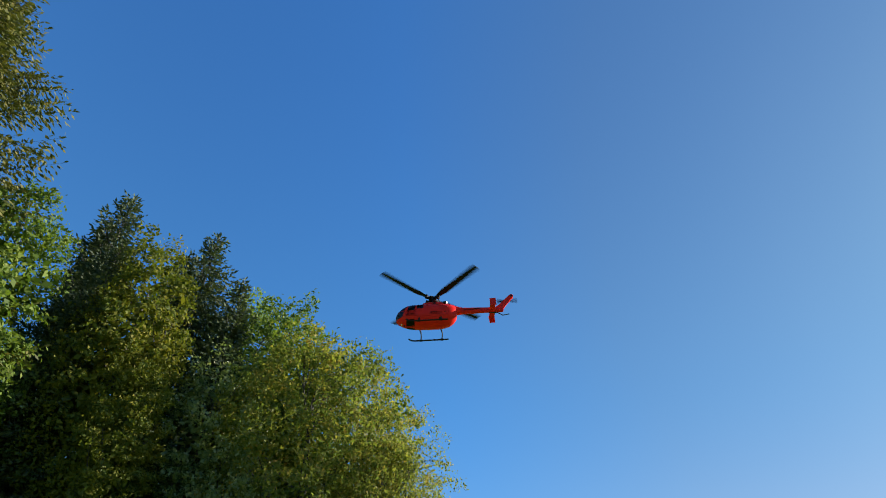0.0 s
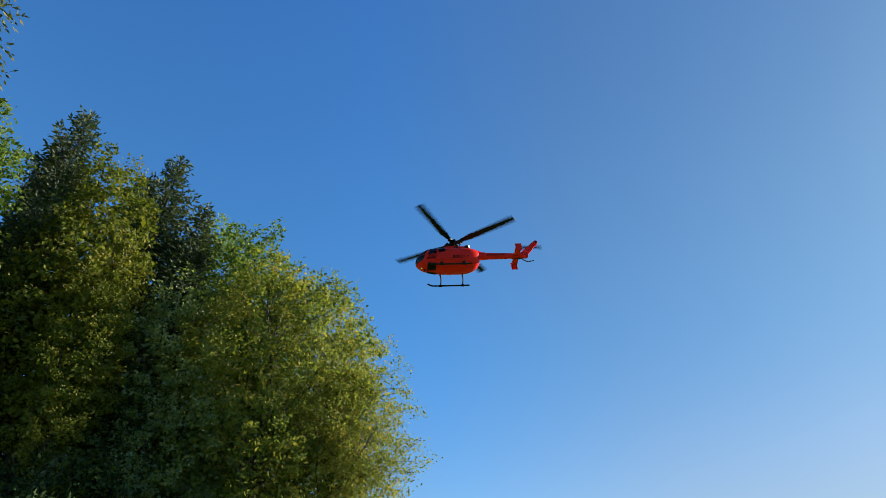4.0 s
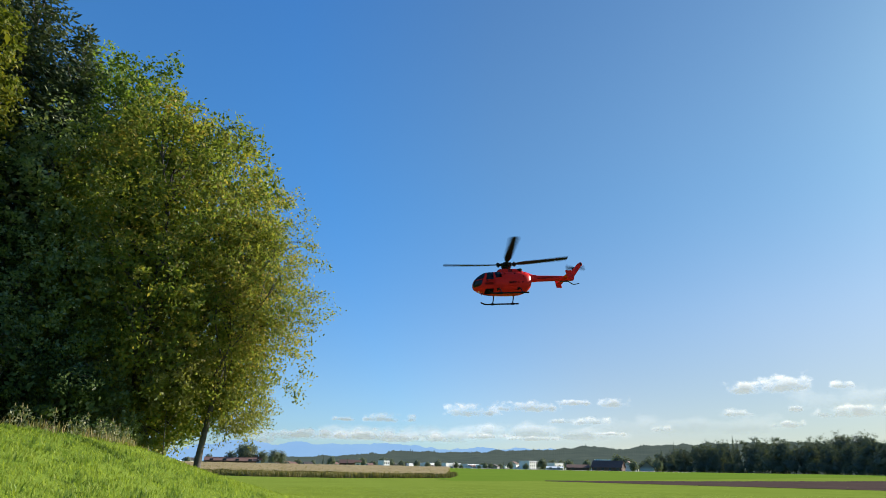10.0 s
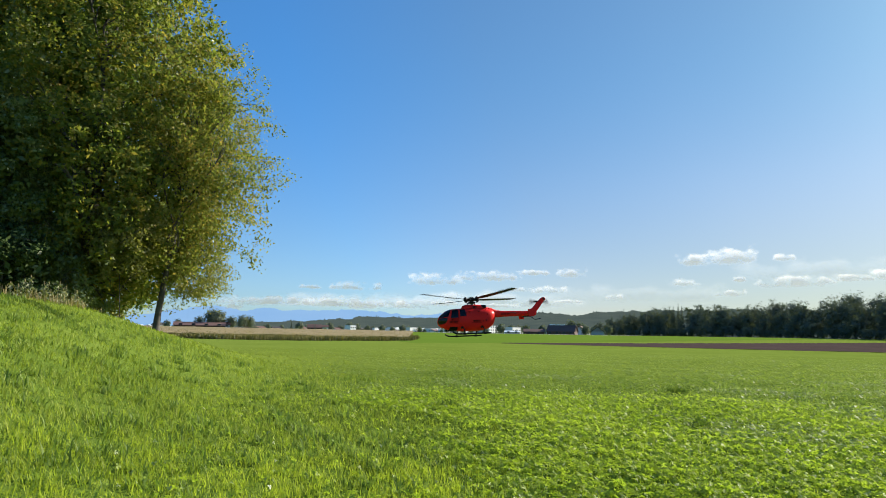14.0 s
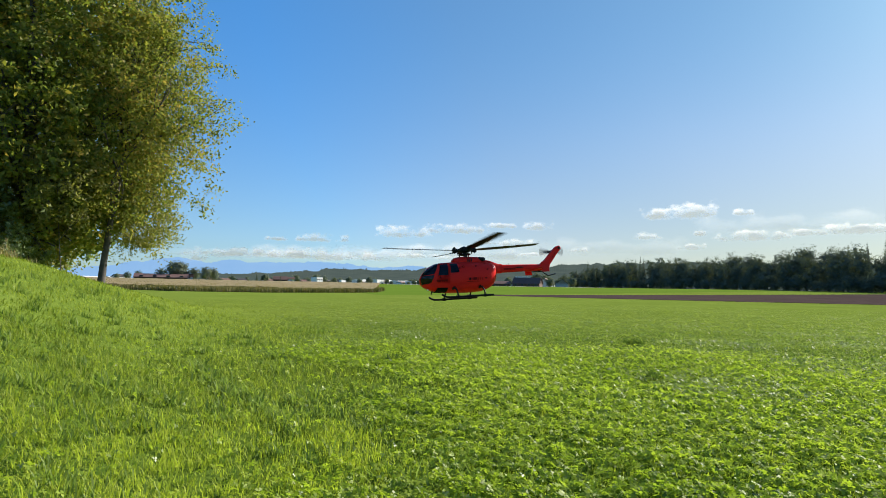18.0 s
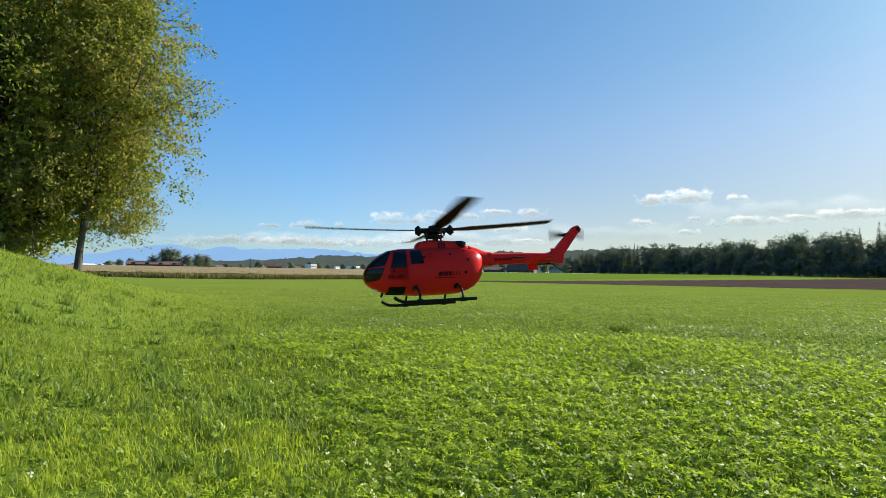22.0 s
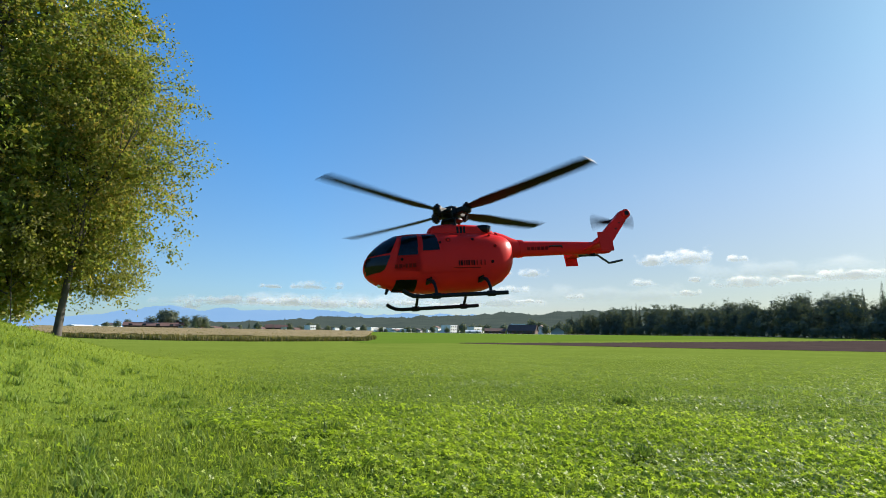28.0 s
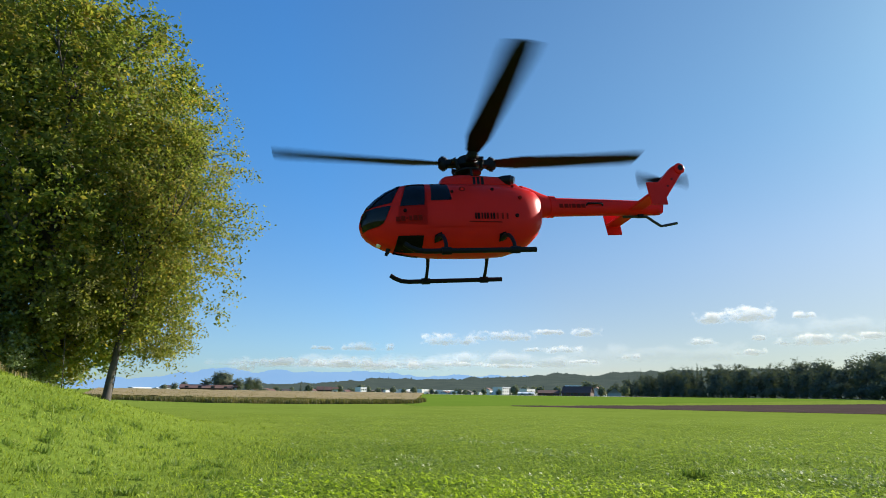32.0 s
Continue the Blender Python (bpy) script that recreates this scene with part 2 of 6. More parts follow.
M_NEEDLE = leaf_material("spruce_needles", [(0.030, 0.047, 0.027), (0.052, 0.075, 0.040), (0.084, 0.108, 0.053), (0.135, 0.152, 0.07)], through=0.15)
# darker copy of the spruce needles, its colours standing in for forest shade
M_NEEDLE_DEEP = leaf_material("shade_darkened_needles", [(0.024, 0.042, 0.019), (0.040, 0.064, 0.025), (0.060, 0.088, 0.031), (0.09, 0.12, 0.04)], through=0.12, gloss=0.0)
M_NEEDLE_OLIVE = leaf_material("olive_needles", [(0.050, 0.062, 0.018), (0.088, 0.098, 0.025), (0.145, 0.140, 0.034), (0.21, 0.175, 0.045)], through=0.2)
# leaf colours of the far trees are greyed and lightened in place of haze
M_WOOD_FAR = leaf_material("haze_tinted_wood_leaves", [(0.082, 0.104, 0.104), (0.094, 0.116, 0.104), (0.112, 0.130, 0.100), (0.148, 0.152, 0.092)], through=0.2, gloss=0.0)
M_TREE_FAR = leaf_material("haze_tinted_village_leaves", [(0.125, 0.150, 0.130), (0.148, 0.174, 0.138), (0.178, 0.198, 0.140), (0.22, 0.225, 0.145)], through=0.25, gloss=0.0)
M_WEED = leaf_material("pale_weed_leaves", [(0.10, 0.13, 0.06), (0.15, 0.17, 0.08), (0.21, 0.21, 0.12), (0.32, 0.29, 0.19)], through=0.35, gloss=0.03)
M_GRASS = leaf_material("grass_blades", [(0.210, 0.262, 0.028), (0.298, 0.358, 0.038), (0.370, 0.426, 0.054), (0.44, 0.485, 0.082)], through=0.5, rough=0.5, gloss=0.006, warm=0.72)
M_GRASS_FAR = leaf_material("bank_grass_blades", [(0.130, 0.170, 0.024), (0.182, 0.232, 0.033), (0.234, 0.286, 0.046), (0.30, 0.345, 0.074)], through=0.5, rough=0.5, gloss=0.006, warm=0.72)
M_GRASS_COARSE = leaf_material("coarse_grass_blades", [(0.095, 0.150, 0.028), (0.140, 0.205, 0.040), (0.19, 0.26, 0.055), (0.27, 0.33, 0.09)], through=0.45, rough=0.5, gloss=0.010, warm=0.75)
M_CLOVER = leaf_material("clover_leaves", [(0.166, 0.240, 0.022), (0.232, 0.312, 0.030), (0.295, 0.376, 0.041), (0.365, 0.432, 0.068)], through=0.5, rough=0.45, gloss=0.020, warm=0.72)
# in the next two, the further clover's silvery sheen is put into paler colours
M_CLOVER_MID = leaf_material("paler_clover_leaves", [(0.165, 0.222, 0.040), (0.185, 0.246, 0.048), (0.21, 0.272, 0.058), (0.245, 0.305, 0.078)], through=0.45, rough=0.5, gloss=0.020, warm=0.75)
M_CLOVER_FAR = leaf_material("sheen_pale_clover_leaves", [(0.175, 0.228, 0.046), (0.205, 0.260, 0.058), (0.24, 0.295, 0.078), (0.30, 0.35, 0.12)], through=0.45, rough=0.45, gloss=0.016, warm=0.8)
M_CLOVER_DEW = leaf_material("wet_shining_clover_leaves", [(0.170, 0.225, 0.060), (0.205, 0.262, 0.074), (0.245, 0.300, 0.092), (0.30, 0.35, 0.13)], through=0.4, rough=0.5, gloss=0.055, warm=0.85)
M_STRAW = leaf_material("dry_stalks", [(0.10, 0.10, 0.03), (0.16, 0.14, 0.05), (0.24, 0.19, 0.08), (0.32, 0.26, 0.13)], through=0.3)
M_MAIZE = leaf_material("maize_leaves", [(0.045, 0.055, 0.016), (0.08, 0.085, 0.025), (0.14, 0.125, 0.045), (0.23, 0.18, 0.075)], through=0.25)
M_SOIL = material("ploughed_soil", (0.082, 0.060, 0.052), rough=1.0, second=(0.056, 0.041, 0.036), vary=0.4, scale=0.8, bump=0.5, bump_scale=3.0, spec=0.0)
M_TAN = material("maize_tops", (0.30, 0.225, 0.11), rough=1.0, second=(0.19, 0.155, 0.075), vary=0.3, scale=0.35, bump=0.8, bump_scale=2.0, spec=0.1)
M_FAR_GREEN = material("far_meadow", (0.128, 0.198, 0.026), rough=1.0, second=(0.104, 0.170, 0.022), vary=0.3, scale=0.15, bump=0.3, bump_scale=2.0, spec=0.0)
M_TRACK = material("gravel_track", (0.42, 0.38, 0.32), rough=1.0, vary=0.3, scale=1.0, bump=0.4)
M_PLASTER = material("white_plaster", (0.78, 0.77, 0.74), rough=0.9, vary=0.12, scale=0.6, bump=0.1)
M_PLASTER_GREY = material("grey_plaster", (0.42, 0.41, 0.39), rough=0.9, vary=0.2, scale=0.6, bump=0.1)
M_BOARD = material("brown_boards", (0.12, 0.065, 0.045), rough=0.85, vary=0.4, scale=0.8, bump=0.2)
M_TILE = material("brown_roof_tiles", (0.145, 0.072, 0.056), rough=0.85, vary=0.35, scale=0.7, bump=0.3)
M_TILE_DARK = material("dark_roof_tiles", (0.055, 0.045, 0.045), rough=0.8, vary=0.35, scale=0.7, bump=0.3)
M_ROOF_PALE = material("pale_sheet_roof", (0.72, 0.74, 0.76), rough=0.5, vary=0.12, scale=0.5)
M_PANE = material("window_pane", (0.04, 0.05, 0.06), rough=0.1, vary=0.2, scale=0.5)
# emission in haze colours stands in for the air; hills mottled as if sunlit
M_MOUNT = glow_material("mountain_haze_glow", (0.25, 0.47, 0.80), 0.50, (0.32, 0.53, 0.83), 0.004)
M_HILL = glow_material("wooded_hill_haze_glow", (0.050, 0.078, 0.078), 0.46, (0.140, 0.172, 0.142), 0.035)


def ground_material():
    """Meadow: grass with yellower and darker patches, thatch between, grain at three scales."""
    mat = bpy.data.materials.new("meadow_ground")
    mat.use_nodes = True
    n, l = mat.node_tree.nodes, mat.node_tree.links
    b = n["Principled BSDF"]
    b.inputs["Roughness"].default_value, b.inputs["Specular IOR Level"].default_value = 1.0, 0.0
    c = n.new("ShaderNodeTexCoord")
    tex = []
    for s, d in ((0.10, 5), (1.1, 8), (9.0, 10)):
        k = n.new("ShaderNodeTexNoise")
        k.inputs["Scale"].default_value, k.inputs["Detail"].default_value, k.inputs["Roughness"].default_value = s, d, 0.65
        l.new(c.outputs["Object"], k.inputs["Vector"])
        tex.append(k)
    a1, a2 = n.new("ShaderNodeMath"), n.new("ShaderNodeMath")
    a1.operation, a2.operation = "ADD", "MULTIPLY_ADD"
    l.new(tex[0].outputs["Fac"], a1.inputs[0])
    l.new(tex[1].outputs["Fac"], a1.inputs[1])
    l.new(tex[2].outputs["Fac"], a2.inputs[0])
    a2.inputs[1].default_value = 1.2
    l.new(a1.outputs[0], a2.inputs[2])
    rng = n.new("ShaderNodeMapRange")
    rng.inputs["From Min"].default_value, rng.inputs["From Max"].default_value = 1.1, 2.1
    l.new(a2.outputs[0], rng.inputs["Value"])
    ramp = n.new("ShaderNodeValToRGB")
    e = ramp.color_ramp.elements
    e[0].position, e[0].color = 0.0, (0.056, 0.092, 0.016, 1)
    e[1].position, e[1].color = 1.0, (0.165, 0.215, 0.040, 1)
    m = e.new(0.5)
    m.color = (0.104, 0.158, 0.022, 1)
    l.new(rng.outputs[0], ramp.inputs[0])
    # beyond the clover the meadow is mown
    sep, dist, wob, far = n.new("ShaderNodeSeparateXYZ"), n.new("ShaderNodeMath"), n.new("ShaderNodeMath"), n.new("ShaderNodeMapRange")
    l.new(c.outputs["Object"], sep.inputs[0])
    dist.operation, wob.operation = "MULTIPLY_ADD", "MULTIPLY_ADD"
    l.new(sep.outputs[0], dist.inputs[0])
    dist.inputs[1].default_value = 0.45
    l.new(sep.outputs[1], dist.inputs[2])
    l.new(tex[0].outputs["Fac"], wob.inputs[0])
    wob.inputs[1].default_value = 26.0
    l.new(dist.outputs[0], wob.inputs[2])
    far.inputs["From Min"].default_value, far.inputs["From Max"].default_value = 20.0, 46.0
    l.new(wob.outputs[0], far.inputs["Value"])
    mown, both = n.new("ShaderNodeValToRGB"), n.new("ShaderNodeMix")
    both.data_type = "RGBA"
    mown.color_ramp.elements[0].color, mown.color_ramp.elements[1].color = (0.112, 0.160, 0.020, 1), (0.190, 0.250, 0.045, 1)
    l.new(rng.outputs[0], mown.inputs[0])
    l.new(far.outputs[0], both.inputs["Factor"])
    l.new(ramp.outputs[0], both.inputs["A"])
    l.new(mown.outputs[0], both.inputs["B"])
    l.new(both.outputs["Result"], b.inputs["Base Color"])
    bump = n.new("ShaderNodeBump")
    bump.inputs["Strength"].default_value, bump.inputs["Distance"].default_value = 0.6, 0.06
    l.new(a2.outputs[0], bump.inputs["Height"])
    l.new(bump.outputs[0], b.inputs["Normal"])
    return mat


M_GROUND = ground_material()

# ---- mesh helpers ----
def mesh_np(name, verts, faces, mat=None, smooth=False):
    """A mesh from arrays: verts (n, 3) and faces (m, k), all of k corners."""
    verts, faces = np.asarray(verts, np.float32), np.asarray(faces, np.int32)
    me = bpy.data.meshes.new(name)
    k = faces.shape[1]
    me.vertices.add(len(verts))
    me.vertices.foreach_set("co", verts.ravel())
    me.loops.add(faces.size)
    me.loops.foreach_set("vertex_index", faces.ravel())
    me.polygons.add(len(faces))
    me.polygons.foreach_set("loop_start", np.arange(len(faces), dtype=np.int32) * k)
    if smooth:
        me.polygons.foreach_set("use_smooth", np.ones(len(faces), bool))
    me.update(calc_edges=True)
    if mat:
        me.materials.append(mat)
    return me


def part(name, data, material_=None, parent=None, label=""):
    """Links a bmesh or a mesh as one object, under a thing or a part."""
    if isinstance(data, bmesh.types.BMesh):
        me = bpy.data.meshes.new(name)
        data.to_mesh(me)
        data.free()
    else:
        me = data
    if material_ and not me.materials:
        me.materials.append(material_)
    ob = new(name, me)
    if parent:
        ob.parent = parent
    if label:
        ob["label"] = label
    return ob


def smoothed(bm, on=True):
    """Smooth faces, with the sharp edges kept sharp."""
    for f in bm.faces:
        f.smooth = on
    for e in bm.edges:
        if len(e.link_faces) == 2 and e.calc_face_angle() > 0.75:
            e.smooth = False
    return bm


def box_bm(sx, sy, sz, at=(0, 0, 0), bevel=0.0, taper=1.0):
    bm = bmesh.new()
    bmesh.ops.create_cube(bm, size=1)
    for v in bm.verts:
        k = taper if v.co.z > 0 else 1.0
        v.co = Vector((v.co.x * sx * k, v.co.y * sy * k, v.co.z * sz))
    if bevel:
        bmesh.ops.bevel(bm, geom=bm.edges[:], offset=bevel, segments=2, affect="EDGES", profile=0.6)
    bmesh.ops.translate(bm, verts=bm.verts[:], vec=at)
    return bm


def tube_arrays(points, radii, sides=8, cap=True):
    """A tapered tube along points, as arrays of quads."""
    pts = [Vector(p) for p in points]
    verts, faces = [], []
    for i, p in enumerate(pts):
        d = (pts[min(i + 1, len(pts) - 1)] - pts[max(i - 1, 0)]).normalized()
        u = d.cross(Vector((0, 0, 1)) if abs(d.z) < 0.95 else Vector((1, 0, 0))).normalized()
        w = d.cross(u)
        for s in range(sides):
            a = 2 * math.pi * s / sides
            verts.append(tuple(p + (u * math.cos(a) + w * math.sin(a)) * radii[i]))
    for i in range(len(pts) - 1):
        for s in range(sides):
            t = (s + 1) % sides
            faces.append((i * sides + s, i * sides + t, (i + 1) * sides + t, (i + 1) * sides + s))
    if cap:
        for base in (0, (len(pts) - 1) * sides):
            verts.append(tuple(pts[0] if base == 0 else pts[-1]))
            c = len(verts) - 1
            for s in range(0, sides, 1):
                t = (s + 1) % sides
                faces.append((base + s, base + t, c, c))
    return verts, faces


def tube_bm(points, radii, sides=10):
    if not hasattr(radii, "__len__"):
        radii = [radii] * len(points)
    verts, faces = tube_arrays(points, radii, sides)
    bm = bmesh.new()
    vs = [bm.verts.new(v) for v in verts]
    for f in faces:
        bm.faces.new([vs[i] for i in dict.fromkeys(f)])
    bmesh.ops.recalc_face_normals(bm, faces=bm.faces[:])
    return smoothed(bm)


def smooth01(u):
    u = np.clip(u, 0.0, 1.0)
    return u * u * (3 - 2 * u)


def gz(x, y):
    """The ground's height: a level field, a bank along the forest, a slow rise far off."""
    x, y = np.asarray(x, float), np.asarray(y, float)
    bank = 2.5 * smooth01((0.5 - x) / 10.5) + 0.10 * np.clip(-x - 10, 0, 30)
    bank = bank * (1 - smooth01((y - 22) / 22.0)) * smooth01((y + 60) / 30)
    r = np.hypot(x - 1, y - 1)
    far = 0.0142 * np.where(r < 90, 0, np.where(r < 130, (r - 90) ** 2 / 80.0, r - 110)) * (r < 350) + (r >= 350) * (0.0142 * 240)
    lumps = 0.035 * np.sin(x * 0.9 + 1.3 * np.sin(y * 0.5)) * np.sin(y * 0.7 + np.sin(x * 0.4)) * smooth01((r - 3) / 6) * (1 - smooth01((r - 40) / 40))
    return bank + far + lumps


def ground_at(x, y):
    return float(gz(x, y))


def polar(az, r):
    """A place by its bearing from +y towards +x, in degrees, and its distance from the field's middle of view."""
    return 1.3 + r * math.sin(radians(az)), 1.2 + r * math.cos(radians(az))

# ---- ground ----
def build_ground():
    radii = np.concatenate([[0.0], np.geomspace(0.03, 0.5, 4), np.geomspace(0.6, 130, 90), np.linspace(140, 420, 30), np.geomspace(450, 4900, 14)])
    n = 180
    ang = np.linspace(0, 2 * math.pi, n, endpoint=False)
    r, a = np.meshgrid(radii[1:], ang, indexing="ij")
    x, y = 1 + r * np.cos(a), 1 + r * np.sin(a)
    v = np.stack([x, y, gz(x, y)], -1).reshape(-1, 3)
    m = len(radii) - 1
    i, j = np.meshgrid(np.arange(m - 1), np.arange(n), indexing="ij")
    k = (j + 1) % n
    f = np.stack([i * n + j, (i + 1) * n + j, (i + 1) * n + k, i * n + k], -1).reshape(-1, 4)
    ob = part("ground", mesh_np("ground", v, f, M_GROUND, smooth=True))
    tagged(ob, "sunlit green meadow with clover, rising to a grassy bank", "ground", kind="structure")


def draped(name, corners, mat, lift, label, category, nu=40, nv=10, rough=0.0, seed=1):
    """A field laid on the ground between four corners, given in bearing and distance."""
    p = [np.array(polar(*c)) for c in corners]
    u, w = np.meshgrid(np.linspace(0, 1, nu), np.linspace(0, 1, nv), indexing="ij")
    q = (1 - u)[..., None] * ((1 - w)[..., None] * p[0] + w[..., None] * p[3]) + u[..., None] * ((1 - w)[..., None] * p[1] + w[..., None] * p[2])
    rs = np.random.RandomState(seed)
    z = gz(q[..., 0], q[..., 1]) + lift + rs.uniform(-rough, rough, u.shape)
    v = np.concatenate([q, z[..., None]], -1).reshape(-1, 3)
    i, j = np.meshgrid(np.arange(nu - 1), np.arange(nv - 1), indexing="ij")
    f = np.stack([i * nv + j, (i + 1) * nv + j, (i + 1) * nv + j + 1, i * nv + j + 1], -1).reshape(-1, 4)
    ob = part(name, mesh_np(name, v, f, mat))
    return tagged(ob, label, category, kind="structure")


build_ground()
draped("ploughed_field", [(17.5, 120), (62, 118), (56, 300), (17.5, 123.5)], M_SOIL, 0.04, "brown ploughed field beyond the green meadow", "field", 120, 24, 0.04)
draped("meadow_strip", [(9, 108), (52, 565), (40, 600), (2, 345)], M_FAR_GREEN, 0.02, "narrow green meadow strip before the village", "field", 60, 12)
draped("farm_track", [(10, 338), (30, 334), (30, 341), (10, 345)], M_TRACK, 0.06, "pale gravel track along the far field", "path", 40, 4)


# ---- helicopter ----
STATIONS = [  # along the body: x, middle height, half height, half width
    (0.0915, 0.0358, 0.0015, 0.0015), (0.0900, 0.0362, 0.0070, 0.0075), (0.0860, 0.0373, 0.0126, 0.0135), (0.0800, 0.0383, 0.0173, 0.0185),
    (0.0720, 0.0395, 0.0220, 0.0226), (0.0618, 0.0404, 0.0259, 0.0258), (0.0500, 0.0402, 0.0277, 0.0281), (0.0300, 0.0395, 0.0287, 0.0297),
    (0.0100, 0.0392, 0.0290, 0.0302), (-0.0100, 0.0391, 0.0288, 0.0300), (-0.0250, 0.0394, 0.0282, 0.0289), (-0.0360, 0.0404, 0.0261, 0.0266),
    (-0.0450, 0.0418, 0.0233, 0.0229), (-0.0515, 0.0436, 0.0190, 0.0182), (-0.0555, 0.0453, 0.0142, 0.0132), (-0.0580, 0.0480, 0.0080, 0.0078)]


def body_at(x):
    s = STATIONS
    for a, b in zip(s, s[1:]):
        if b[0] <= x <= a[0]:
            u = (a[0] - x) / (a[0] - b[0])
            return [a[i] + (b[i] - a[i]) * u for i in (1, 2, 3)]
    return list(s[0][1:]) if x > s[0][0] else list(s[-1][1:])


def body_side(x, z, off=0.0):
    """The half width of the body at a height."""
    zc, hz, hy = body_at(x)
    u = min(abs((z - zc) / hz), 0.999)
    return hy * (1 - u ** 2.5) ** (1 / 2.5) + off


def ring(x, zc, hz, hy, n=36):
    out = []
    for i in range(n):
        a = 2 * math.pi * i / n
        c, s = math.cos(a), math.sin(a)
        out.append((x, hy * math.copysign(abs(c) ** 0.8, c), zc + hz * math.copysign(abs(s) ** 0.8, s)))
    return out


def loft_bm(rings, close=True):
    bm = bmesh.new()
    rows = [[bm.verts.new(p) for p in r] for r in rings]
    n = len(rows[0])
    for a, b in zip(rows, rows[1:]):
        for i in range(n):
            bm.faces.new((a[i], a[(i + 1) % n], b[(i + 1) % n], b[i]))
    if close:
        bm.faces.new(rows[0])
        bm.faces.new(rows[-1][::-1])
    bmesh.ops.recalc_face_normals(bm, faces=bm.faces[:])
    return smoothed(bm)


def skin_patch(corners, side, off=0.0006, n=10, thick=0.0005):
    """A thin panel that follows the body's side between four corners (x, z), in order round it."""
    c = [Vector((p[0], 0, p[1])) for p in corners]
    bm = bmesh.new()
    grid = []
    for i in range(n + 1):
        u = i / n
        row = []
        for j in range(n + 1):
            w = j / n
            p = (c[0] * (1 - u) + c[1] * u) * (1 - w) + (c[3] * (1 - u) + c[2] * u) * w
            row.append(bm.verts.new((p.x, side * body_side(p.x, p.z, off), p.z)))
        grid.append(row)
    for i in range(n):
        for j in range(n):
            bm.faces.new((grid[i][j], grid[i + 1][j], grid[i + 1][j + 1], grid[i][j + 1]))
    if thick:
        bmesh.ops.solidify(bm, geom=bm.faces[:], thickness=thick)
    bmesh.ops.recalc_face_normals(bm, faces=bm.faces[:])
    return smoothed(bm)


def skin_band(x0, x1, low, high, side, off=0.0006, n=20, m=8):
    """A thin panel on the body's side between two heights that change along it; it ends short of the body's own edge."""
    bm = bmesh.new()
    grid = []
    for i in range(n + 1):
        x = x0 + (x1 - x0) * i / n
        zc, hz, _ = body_at(x)
        lo, hi = max(low(x), zc - 0.985 * hz), min(high(x), zc + 0.985 * hz)
        row = []
        for j in range(m + 1):
            z = lo + (max(hi, lo) - lo) * j / m
            row.append(bm.verts.new((x, side * body_side(x, z, off), z)))
        grid.append(row)
    for i in range(n):
        for j in range(m):
            bm.faces.new((grid[i][j], grid[i + 1][j], grid[i + 1][j + 1], grid[i][j + 1]))
    bmesh.ops.solidify(bm, geom=bm.faces[:], thickness=0.0005)
    bmesh.ops.recalc_face_normals(bm, faces=bm.faces[:])
    return smoothed(bm)


def ramp_height(*points):
    """A height that runs straight from point to point along x."""
    pts = sorted(points)
    return lambda x: float(np.interp(x, [p[0] for p in pts], [p[1] for p in pts]))


def disc_on_side(x, z, r, side, off=0.0008):
    bm = bmesh.new()
    y = side * body_side(x, z, off)
    bmesh.ops.create_cone(bm, cap_ends=True, segments=16, radius1=r, radius2=r * 0.8, depth=0.0012,
                          matrix=Matrix.Translation((x, y, z)) @ Matrix.Rotation(-side * math.pi / 2, 4, "X"))
    return bm


